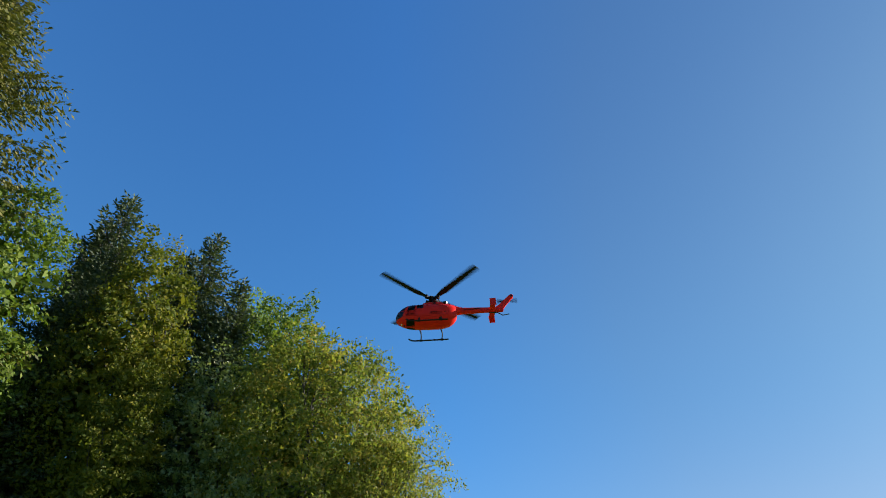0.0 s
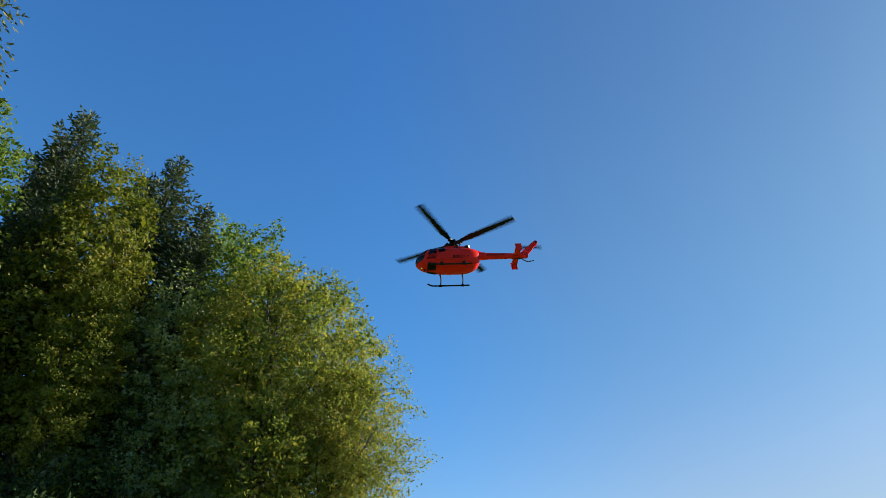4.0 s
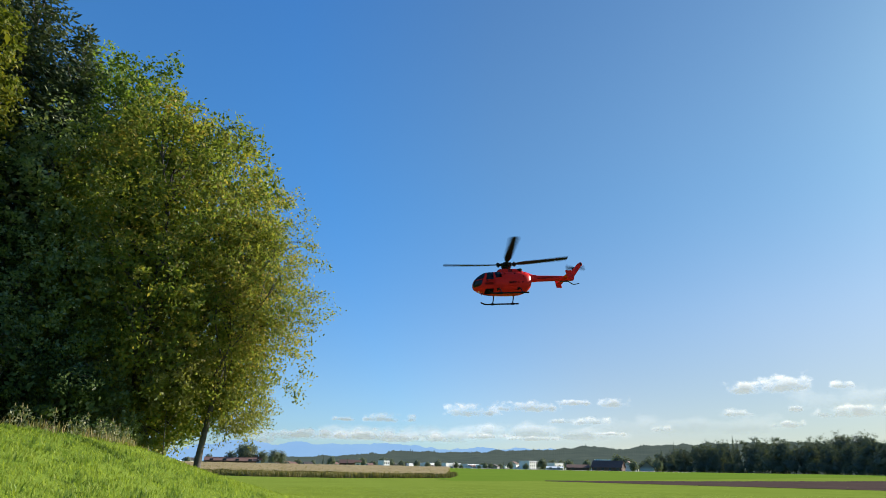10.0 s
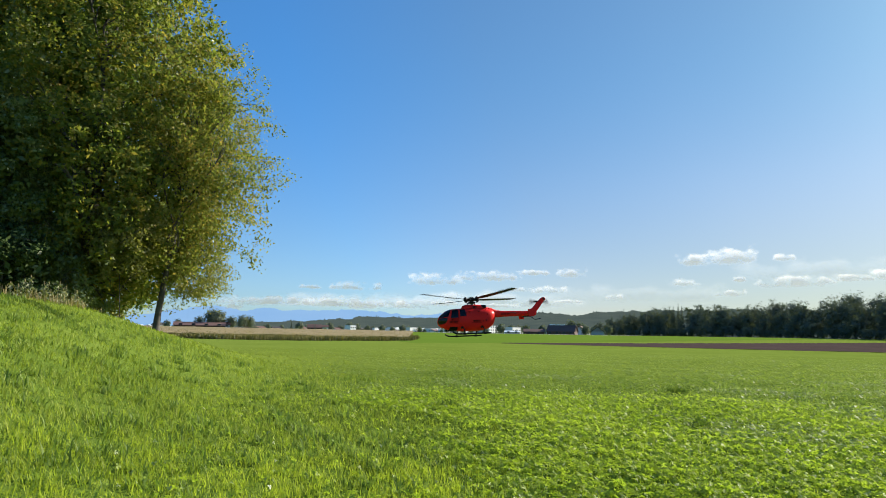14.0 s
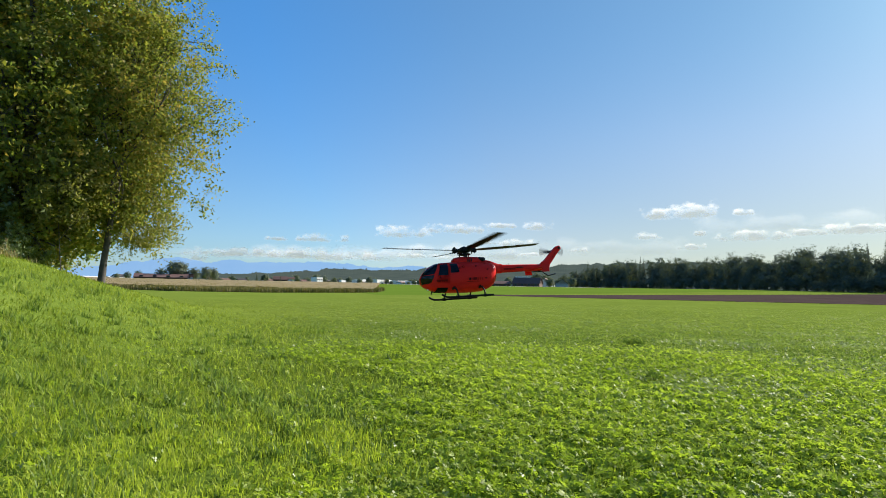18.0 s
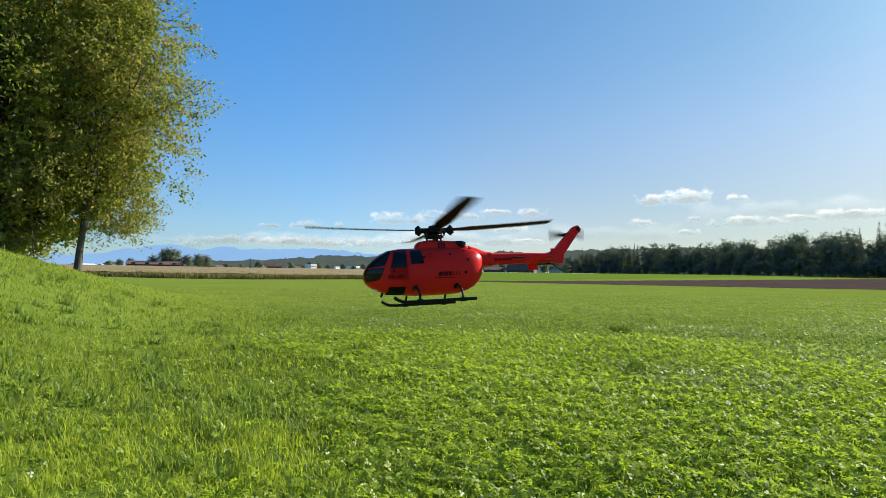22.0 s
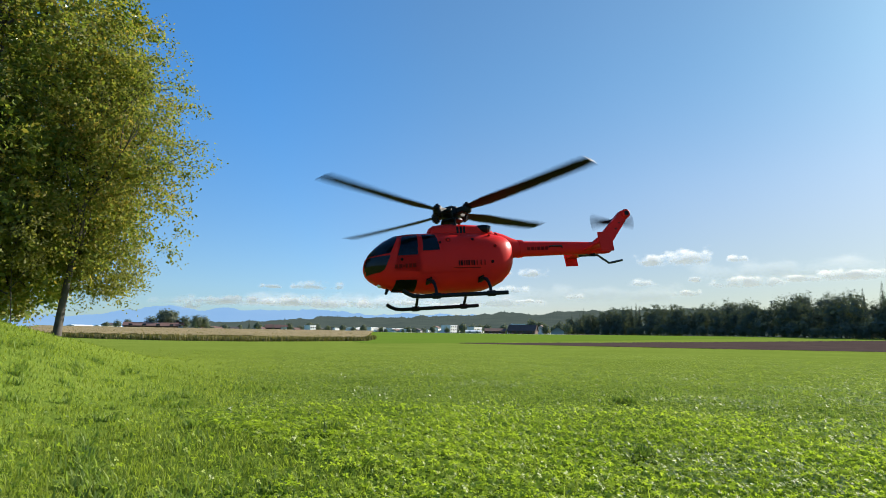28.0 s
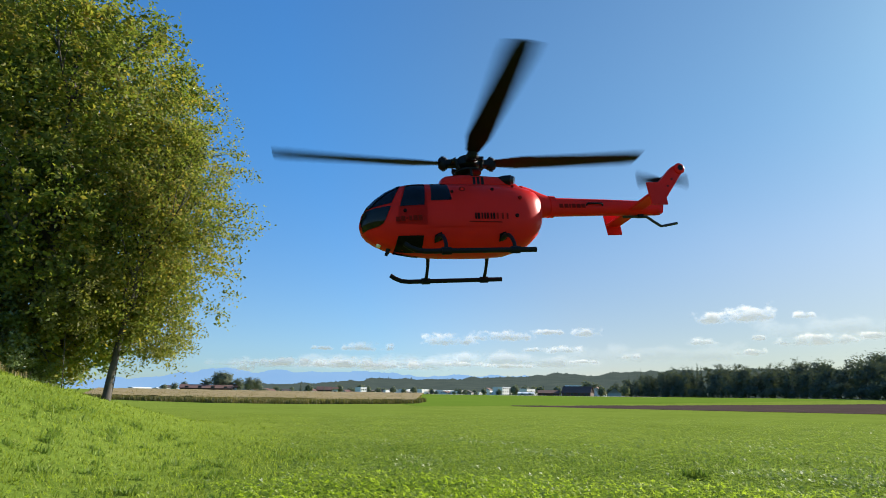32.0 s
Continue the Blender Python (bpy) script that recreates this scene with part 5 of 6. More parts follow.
        ob = copy_thing(bushy, Matrix()) if rs.uniform() < 0.8 else copy_thing(kinds[2], Matrix())
        ob["label"], ob["group"] = "dark green tree standing by the village", village
        planted(ob, x, y, rs.uniform(0, 360), s * rs.uniform(0.9, 1.15), 0.3)
    # loose rows of low trees between and behind the houses
    for i in range(54):
        a = -5.5 + i * 0.6 + rs.uniform(-0.3, 0.3)
        x, y = polar(a, rs.uniform(570, 760))
        ob = copy_thing(bushy, Matrix())
        planted(ob, x, y, rs.uniform(0, 360), rs.uniform(0.22, 0.42), 0.5)


def house(x, y, w, depth, wall_h, roof_h, wall, roof, label, turn=0.0, windows=3, storeys=1, flat=False, category="house", base=None):
    z = ground_at(x, y) if base is None else base
    h = new("house")
    tagged(h, label, category)
    part("wall", box_bm(w, depth, wall_h, (0, 0, wall_h / 2), 0.05), wall, h)
    if flat:
        part("roof", box_bm(w * 1.02, depth * 1.02, roof_h, (0, 0, wall_h + roof_h / 2), 0.05), roof, h)
    else:
        bm = bmesh.new()
        e, t = 0.5, 0.25
        pts = []
        for px in (-w / 2 - e, w / 2 + e):
            for py, pz in ((-depth / 2 - e, wall_h - 0.2), (0, wall_h + roof_h), (depth / 2 + e, wall_h - 0.2), (depth / 2 + e, wall_h - 0.2 + t), (0, wall_h + roof_h + t), (-depth / 2 - e, wall_h - 0.2 + t)):
                pts.append(bm.verts.new((px, py, pz)))
        a, b = pts[:6], pts[6:]
        for i in range(6):
            j = (i + 1) % 6
            bm.faces.new((a[i], a[j], b[j], b[i]))
        bm.faces.new(a[::-1])
        bm.faces.new(b)
        bmesh.ops.recalc_face_normals(bm, faces=bm.faces[:])
        part("roof", bm, roof, h)
        for px in (-w / 2 + 0.1, w / 2 - 0.1):
            gable = bmesh.new()
            gable.faces.new([gable.verts.new(p) for p in ((px, -depth / 2, wall_h - 0.05), (px, depth / 2, wall_h - 0.05), (px, 0, wall_h + roof_h))])
            bmesh.ops.solidify(gable, geom=gable.faces[:], thickness=0.15)
            part("gable", gable, wall, h)
    for s in range(storeys):
        for i in range(windows):
            px = -w / 2 + w * (i + 0.5) / windows
            pw = min(1.6, w / windows * 0.55)
            win = part("window", box_bm(pw + 0.2, 0.10, 1.4, (px, -depth / 2 - 0.03, 1.6 + s * 2.9), 0.02), wall, h)
            part("pane", box_bm(pw, 0.06, 1.2, (px, -depth / 2 - 0.08, 1.6 + s * 2.9), 0.01), M_PANE, win)
    h.matrix_basis = pose(x, y, z, 0, 0, turn)
    return h


def build_village():
    house(-57.8, 343.4, 25, 12, 1.3, 1.6, M_BOARD, M_TILE, "long low brown farm barn with a tiled roof", 9, 4, category="barn")
    house(-45.5, 350, 4, 6, 2.0, 1.4, M_PLASTER, M_TILE, "small white farmhouse beside the barn", 9, 1)
    house(-154.4, 581.8, 18, 9, 2.6, 0.7, M_PLASTER, M_ROOF_PALE, "low white building at the village's edge", 50, 3)
    house(-134.7, 586.3, 20, 8, 2.5, 0.7, M_PLASTER, M_ROOF_PALE, "low white hall at the village's edge", 50, 3)
    house(-71.0, 698.7, 8.5, 8, 3.4, 2.0, M_PLASTER, M_TILE, "white village house with a brown roof", 50, 2)
    house(-60.1, 699.8, 10.5, 8, 3.2, 2.0, M_PLASTER, M_TILE, "white village house with a brown roof", 55, 2)
    house(3.0, 502.5, 11, 9, 2.8, 2.4, M_BOARD, M_TILE, "brown farmhouse with a tiled roof", -2, 2)
    house(11.5, 504, 4.5, 5, 3.6, 1.2, M_PLASTER, M_TILE, "small white house beside the farmhouse", -2, 1)
    house(37.8, 601.5, 7.8, 8, 6.2, 0.5, M_PLASTER, M_ROOF_PALE, "tall white block with a flat roof", 40, 3, 2, True)
    house(55.2, 600.2, 6.8, 6, 2.6, 2.0, M_PLASTER, M_TILE_DARK, "small white house with a dark roof", -5, 2)
    for x, y, w, hgt, label in ((114.3, 794.6, 33, 8.0, "long white factory hall"), (138.4, 790.9, 14, 6.4, "white factory hall"), (145.8, 687.6, 39, 6.2, "long white industrial hall"), (163, 690, 8, 5.4, "small white hall")):
        house(x, y, w, 14, hgt - 1, 0.8, M_PLASTER, M_ROOF_PALE, label + " with a pale flat roof", 45, max(3, int(w / 5)), 2, True, "factory")
    for az, w, hgt in ((7.6, 22, 5.4), (9.4, 26, 6.0), (11.0, 14, 5.2), (12.7, 24, 4.8), (14.3, 12, 4.4), (19.0, 16, 5.2), (5.9, 18, 5.0)):
        house(*polar(az, 645), w, 10, hgt - 0.6, 0.7, M_PLASTER, M_ROOF_PALE, "low white hall in the village with a pale roof", 45, 4, 1, True, "hall")
    house(172.3, 577.9, 17.5, 11, 8.2, 0.5, M_PLASTER, M_ROOF_PALE, "white apartment block with rows of dark windows", 42, 5, 3, True, "apartment block")
    house(194.4, 570.9, 15.5, 10, 6.8, 0.6, M_PLASTER, M_ROOF_PALE, "white commercial building with a flat roof", 40, 4, 2, True, "building")
    house(184.8, 678.3, 10.5, 9, 7.0, 2.4, M_PLASTER, M_TILE, "white village house with a brown roof", 55, 2, 2)
    house(146.0, 428.9, 11, 8, 1.8, 0.7, M_PLASTER_GREY, M_ROOF_PALE, "low grey farm shed", -18, 2, category="shed")
    house(154.3, 405.5, 14, 9, 2.0, 1.8, M_BOARD, M_TILE, "dark wooden farm building with a brown roof", -20, 2, category="barn")
    house(172.6, 398.4, 19, 14, 2.4, 4.2, M_BOARD, M_TILE, "large dark wooden barn with a broad brown roof", -35, 4, category="barn")
    house(205.4, 481.2, 15, 10, 8.4, 0.9, M_PLASTER_GREY, M_ROOF_PALE, "farm hall with a pale sheet roof", -23, 3, 1, True, "hall")
    house(192.2, 410.4, 5, 6, 4.2, 2.6, M_PLASTER, M_TILE, "narrow white house with a brown roof", 50, 1, 2)
    house(189.5, 378.4, 8.0, 8.5, 2.4, 3.1, M_PLASTER_GREY, M_TILE_DARK, "grey gabled house at the wood's corner", 62, 2)


def build_small_houses():
    """Village houses between the larger ones: bearing, distance, width, turn, roof."""
    for i, (az, r, w, turn, dark) in enumerate(((-4.6, 640, 9, 48, 0), (-3.2, 655, 8, 20, 1), (-1.0, 640, 10, 52, 0), (2.2, 610, 8, 40, 0), (4.6, 650, 11, 58, 1), (6.1, 660, 9, 30, 0), (7.7, 640, 9, 50, 1),
                                                (11.4, 640, 10, 46, 0), (13.4, 590, 8, 60, 1), (15.9, 610, 9, 38, 0), (20.8, 600, 10, 50, 0), (22.4, 560, 9, 44, 1), (23.6, 520, 8, 55, 0), (25.2, 480, 8, 35, 0), (-13.0, 560, 8, 50, 1))):
        x, y = polar(az, r)
        house(x, y, w, 8, 2.3 + 0.4 * (i % 3), 1.8, M_PLASTER if i % 4 else M_PLASTER_GREY, M_TILE_DARK if dark else M_TILE, "small village house with a dark roof" if dark else "small white village house with a brown roof", turn, 2)


def ridge(name, profile, dist, front, mat, label, step, jag, seed, foot=0.0, trees=1.0):
    """A ridge that follows bearings and elevations, with a front and a back slope."""
    rs = np.random.RandomState(seed)
    az = np.arange(profile[0][0], profile[-1][0], step)
    el = np.interp(az, [p[0] for p in profile], [p[1] for p in profile])
    z = 1.4 + dist * np.tan(np.radians(el))
    k = np.ones(5) / 5
    spires = np.where(rs.uniform(size=len(az)) > 0.72, np.abs(rs.normal(size=len(az))) * jag * 1.5, rs.normal(size=len(az)) * jag * 0.35)
    swell = 0.0
    for every, much in ((3, 0.35), (7, 0.7), (19, 1.5)):
        at = np.arange(0, len(az) + 2 * every, every)
        swell = swell + np.interp(np.arange(len(az)), at, rs.normal(size=len(at))) * jag * much
    rough = spires * trees + swell + np.convolve(rs.normal(size=len(az) + 40), np.ones(41) / 6.4, "valid") * jag * 0.5
    rows = []
    levels = ((front, 0.0, 0.0), (front + 0.30 * (dist - front), 0.45, 0.6), (front + 0.7 * (dist - front), 0.82, 0.8), (dist, 1.0, 1.0), (dist + 0.5 * (dist - front), 0.5, 0.4), (dist + (dist - front), 0.0, 0.0))
    for d, h, j in levels:
        zz = foot + (z - foot) * h + (rough if h == 1.0 else 0.0)
        rows.append(np.stack([1.3 + d * np.sin(np.radians(az)), 1.2 + d * np.cos(np.radians(az)), zz], -1))
    v = np.stack(rows, 0)
    n = len(az)
    i, j = np.meshgrid(np.arange(len(levels) - 1), np.arange(n - 1), indexing="ij")
    f = np.stack([i * n + j, i * n + j + 1, (i + 1) * n + j + 1, (i + 1) * n + j], -1).reshape(-1, 4)
    ob = part(name, mesh_np(name, v.reshape(-1, 3), f, mat))
    return tagged(ob, label, "hills", kind="structure")


def build_distance():
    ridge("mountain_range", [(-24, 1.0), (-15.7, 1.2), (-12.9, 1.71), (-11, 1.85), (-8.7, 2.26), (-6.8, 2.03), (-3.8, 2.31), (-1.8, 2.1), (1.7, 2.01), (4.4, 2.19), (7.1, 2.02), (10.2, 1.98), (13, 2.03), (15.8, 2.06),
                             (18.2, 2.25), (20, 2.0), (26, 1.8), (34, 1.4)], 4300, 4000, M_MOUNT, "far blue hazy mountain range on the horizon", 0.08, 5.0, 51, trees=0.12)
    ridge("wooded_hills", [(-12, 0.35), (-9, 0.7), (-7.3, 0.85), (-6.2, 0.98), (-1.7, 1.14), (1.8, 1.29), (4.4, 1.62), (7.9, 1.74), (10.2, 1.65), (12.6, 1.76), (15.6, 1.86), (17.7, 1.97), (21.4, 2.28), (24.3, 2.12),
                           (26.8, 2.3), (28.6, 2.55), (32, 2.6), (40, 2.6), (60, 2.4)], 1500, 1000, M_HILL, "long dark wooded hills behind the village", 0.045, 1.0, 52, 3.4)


def cloud_material(name, soft, cover, grain, grey=0.45):
    """Cloud: ragged by noise, thin at its borders, its base flat; light passes through where it is thin. Height dulls
    the base in place of shade, and emission lifts the whole.
    """
    mat = bpy.data.materials.new(name)
    mat.use_nodes = True
    n, l = mat.node_tree.nodes, mat.node_tree.links
    n.remove(n["Principled BSDF"])
    coords, sep, info = n.new("ShaderNodeTexCoord"), n.new("ShaderNodeSeparateXYZ"), n.new("ShaderNodeObjectInfo")
    l.new(coords.outputs["Generated"], sep.inputs[0])

    def curve(points, source):
        ramp = n.new("ShaderNodeValToRGB")
        ramp.color_ramp.interpolation = "EASE"
        while len(ramp.color_ramp.elements) < len(points):
            ramp.color_ramp.elements.new(0.5)
        for e, (p, v) in zip(ramp.color_ramp.elements, points):
            e.position, e.color = p, (v, v, v, 1)
        l.new(source, ramp.inputs[0])
        return ramp.outputs[0]

    def calc(op, a, b, c=None):
        m = n.new("ShaderNodeMath")
        m.operation = op
        for i, q in enumerate((a, b, c)):
            if q is None:
                continue
            if isinstance(q, (int, float)):
                m.inputs[i].default_value = q
            else:
                l.new(q, m.inputs[i])
        return m.outputs[0]

    across = curve(((0.0, 0.0), (0.28, 0.85), (0.5, 1.0), (0.72, 0.85), (1.0, 0.0)), sep.outputs[0])
    upward = curve(((0.02, 0.0), (0.32, 0.95), (0.5, 0.85), (1.0, 0.0)), sep.outputs[2])
    shift, k = n.new("ShaderNodeVectorMath"), n.new("ShaderNodeTexNoise")
    shift.operation = "MULTIPLY_ADD"
    shift.inputs[1].default_value = (1, 1, 1.4)
    off = n.new("ShaderNodeCombineXYZ")
    l.new(calc("MULTIPLY", info.outputs["Random"], 9000.0), off.inputs[0])
    l.new(coords.outputs["Object"], shift.inputs[0])
    l.new(off.outputs[0], shift.inputs[2])
    l.new(shift.outputs[0], k.inputs["Vector"])
    k.inputs["Scale"].default_value, k.inputs["Detail"].default_value, k.inputs["Roughness"].default_value = grain, 7, 0.52
    body = calc("MULTIPLY", across, upward)
    depth = calc("ADD", calc("MULTIPLY", body, 1.25), calc("MULTIPLY_ADD", k.outputs["Fac"], 2.2, -1.62))
    # lower parts count as thicker, which puts the shade of the base in by height
    alpha, thick = n.new("ShaderNodeMapRange"), n.new("ShaderNodeMapRange")
    for r, hi, top in ((alpha, soft, cover), (thick, 0.85, 0.85)):
        r.interpolation_type = "SMOOTHSTEP"
        r.inputs["From Min"].default_value, r.inputs["From Max"].default_value, r.inputs["To Max"].default_value = 0.0 if r is alpha else 0.2, hi, top
        l.new(depth if r is alpha else calc("ADD", calc("MULTIPLY_ADD", depth, 0.5, calc("MULTIPLY", body, 0.55)), calc("MULTIPLY_ADD", sep.outputs[2], -1.3, grey)), r.inputs["Value"])
    dif, tra, clear, glow = n.new("ShaderNodeBsdfDiffuse"), n.new("ShaderNodeBsdfTranslucent"), n.new("ShaderNodeBsdfTransparent"), n.new("ShaderNodeEmission")
    dif.inputs[0].default_value = tra.inputs[0].default_value = (0.52, 0.52, 0.52, 1)
    # added glow in place of sunlight scattered within the cloud
    glow.inputs[0].default_value, glow.inputs[1].default_value = (0.93, 0.96, 1.0, 1), 0.13
    a, total, b = n.new("ShaderNodeMixShader"), n.new("ShaderNodeAddShader"), n.new("ShaderNodeMixShader")
    l.new(thick.outputs[0], a.inputs[0])
    l.new(tra.outputs[0], a.inputs[1])
    l.new(dif.outputs[0], a.inputs[2])
    l.new(a.outputs[0], total.inputs[0])
    l.new(glow.outputs[0], total.inputs[1])
    l.new(alpha.outputs[0], b.inputs[0])
    l.new(clear.outputs[0], b.inputs[1])
    l.new(total.outputs[0], b.inputs[2])
    l.new(b.outputs[0], n["Material Output"].inputs[0])
    return mat


M_CLOUD = cloud_material("cloud", 1.0, 0.88, 0.020)
M_CLOUD_GREY = cloud_material("cloud_with_shaded_base", 0.9, 0.92, 0.020, 0.64)
M_HAZE = cloud_material("thin_cloud", 1.2, 0.72, 0.007)
M_WISP = cloud_material("faint_wisp", 1.3, 0.34, 0.007)


def cloud(az, el, w, h, mat, name, label, group, dist):
    """A far bank of cloud, bowed across its width, at a bearing and elevation, of a width and height in degrees."""
    sx, sz = dist * math.tan(radians(w)) / 2, dist * math.tan(radians(h)) / 2
    u, q = np.meshgrid(np.linspace(-1, 1, 25), np.linspace(-1, 1, 7), indexing="ij")
    v = np.stack([u * sx, -0.4 * sz * np.cos(u * 1.5) * np.cos(q * 1.5), q * sz], -1).reshape(-1, 3)
    i, j = np.meshgrid(np.arange(24), np.arange(6), indexing="ij")
    f = np.stack([i * 7 + j, (i + 1) * 7 + j, (i + 1) * 7 + j + 1, i * 7 + j + 1], -1).reshape(-1, 4)
    ob = part(name, mesh_np(name, v, f, mat, True))
    tagged(ob, label, "cloud", group)
    ob.visible_shadow = False
    x, y = polar(az, dist)
    ob.matrix_basis = pose(x, y, 1.4 + dist * math.tan(radians(el)), 0, 0, -az)


def build_clouds():
    for i, (az, el, w, h) in enumerate((
            (34.9, 7.1, 2.9, 1.1), (38.1, 7.3, 4.0, 1.5), (42.0, 7.0, 1.8, 0.7), (42.6, 5.0, 5.6, 1.0), (46.6, 5.15, 2.6, 0.6), (50.2, 5.3, 5.0, 0.9), (55.0, 5.5, 5.0, 0.9),
            (37.8, 4.1, 2.5, 0.6), (33.9, 5.1, 2.6, 0.7), (38.5, 5.3, 1.1, 0.5), (19.5, 4.5, 2.6, 0.5), (22.4, 4.5, 3.3, 0.7), (28.1, 3.9, 1.6, 0.6), (-0.4, 4.4, 2.0, 0.45),
            (3.2, 4.6, 3.4, 0.85), (5.8, 4.6, 1.3, 0.8), (-3.6, 3.05, 7.6, 0.8), (2.6, 3.1, 8.4, 1.0), (8.1, 2.9, 2.5, 0.8), (-7.1, 2.6, 2.3, 0.9), (11.4, 5.4, 4.9, 1.25), (16.5, 5.8, 6.0, 1.0),
            (20.8, 6.1, 3.2, 0.6), (24.3, 6.1, 2.7, 0.9), (13.0, 3.1, 4.0, 0.45), (17.0, 3.0, 5.0, 0.5), (24.0, 3.4, 3.0, 0.35))):
        cloud(az, el, w * 1.5, h * 1.75, M_CLOUD_GREY if el < 5.4 and az > 36 else M_CLOUD, "cloud", "small white fair-weather cloud with a grey base", "clouds near the horizon", 3300 + 12 * i)
    # milky bands above the mountains
    for i, (az, el, w, h) in enumerate(((-6.0, 2.9, 12, 1.5), (3.0, 3.0, 14, 1.8), (9.5, 3.2, 12, 1.5), (4.5, 3.3, 24, 2.8), (17.0, 3.6, 22, 2.6), (30.0, 4.2, 22, 3.0), (47.0, 6.0, 26, 3.6))):
        cloud(az, el, w, h, M_HAZE if az < 20 else M_WISP, "thin_cloud", "thin milky band of cloud above the mountains", "thin clouds near the horizon", 3750 + 15 * i)


build_maize()
build_woods()
build_village()
build_small_houses()
build_distance()
build_clouds()

# ---- the meadow's near growth ----
def meadow_points(rs, r0, r1, density, left=-42.0, right=62.0):
    n = int(density * 0.5 * radians(right - left) * (r1 * r1 - r0 * r0))
    a, r = np.radians(rs.uniform(left, right, n)), np.sqrt(rs.uniform(r0 * r0, r1 * r1, n))
    return 1.2 + r * np.sin(a), 0.9 + r * np.cos(a)


def clover_share(x, y):
    """How much of the growth is clover: grass along the bank, clover on the field."""
    return smooth01((x - 0.9 + 0.8 * np.sin(y * 0.55) + 0.5 * np.sin(x * 2.1 + y * 1.3)) / 1.6)


def mounds(x, y):
    """Single plants and hollows between them, from 0 to 1."""
    a = np.sin(11.3 * x + 2.2 * np.sin(6.1 * y)) * np.sin(12.7 * y + 2.0 * np.sin(7.3 * x))
    b = np.sin(4.1 * x + 1.9 * np.sin(2.7 * y + 1)) * np.sin(3.7 * y + 1.6 * np.sin(3.1 * x))
    return np.clip(0.52 + 0.34 * a + 0.26 * b, 0, 1)


def dew(x, y):
    """Patches of the field where many leaves are wet."""
    a = np.sin(0.83 * x + 1.7 * np.sin(0.41 * y + 0.6)) * np.sin(0.67 * y + 1.5 * np.sin(0.52 * x + 2.0))
    return np.clip(0.06 + 0.9 * smooth01((a - 0.25) / 0.6) * smooth01((x - 3.0) / 3.0), 0, 0.5)


def clover(name, x, y, rs, size, low, high, label, mat):
    """Three round leaflets on each place, tilted, one mesh."""
    n = len(x)
    z = gz(x, y) + low + (high - low) * (1 - 0.45 * rs.uniform(0, 1, n) ** 1.5) * (0.22 + 0.78 * mounds(x, y))
    c = np.stack([x, y, z], -1)
    tilt = 0.62 if size < 0.05 else 0.32
    nrm = np.stack([rs.normal(size=n) * tilt, rs.normal(size=n) * tilt, np.ones(n)], -1)
    nrm /= np.linalg.norm(nrm, axis=1)[:, None]
    u = np.cross(nrm, rs.normal(size=(n, 3)))
    u /= np.linalg.norm(u, axis=1)[:, None]
    w = np.cross(nrm, u)
    s = (size * rs.uniform(0.6, 1.3, n))[:, None]
    vs = []
    for k in range(3 if size < 0.05 else 1):
        a = 2 * math.pi * k / 3
        d, e = u * math.cos(a) + w * math.sin(a), -u * math.sin(a) + w * math.cos(a)
        vs.append(np.stack([c, c + d * s * 0.55 - e * s * 0.42 + nrm * s * 0.10, c + d * s * 1.0 - nrm * s * 0.05, c + d * s * 0.55 + e * s * 0.42 + nrm * s * 0.10], 1))
    v = np.concatenate(vs, 1).reshape(-1, 3)
    ob = part(name, mesh_np(name, v, np.arange(len(v)).reshape(-1, 4), mat))
    return tagged(ob, label, "clover", kind="stuff")


TRACK = ((-0.4, 11.4), (1.1, 6.6))


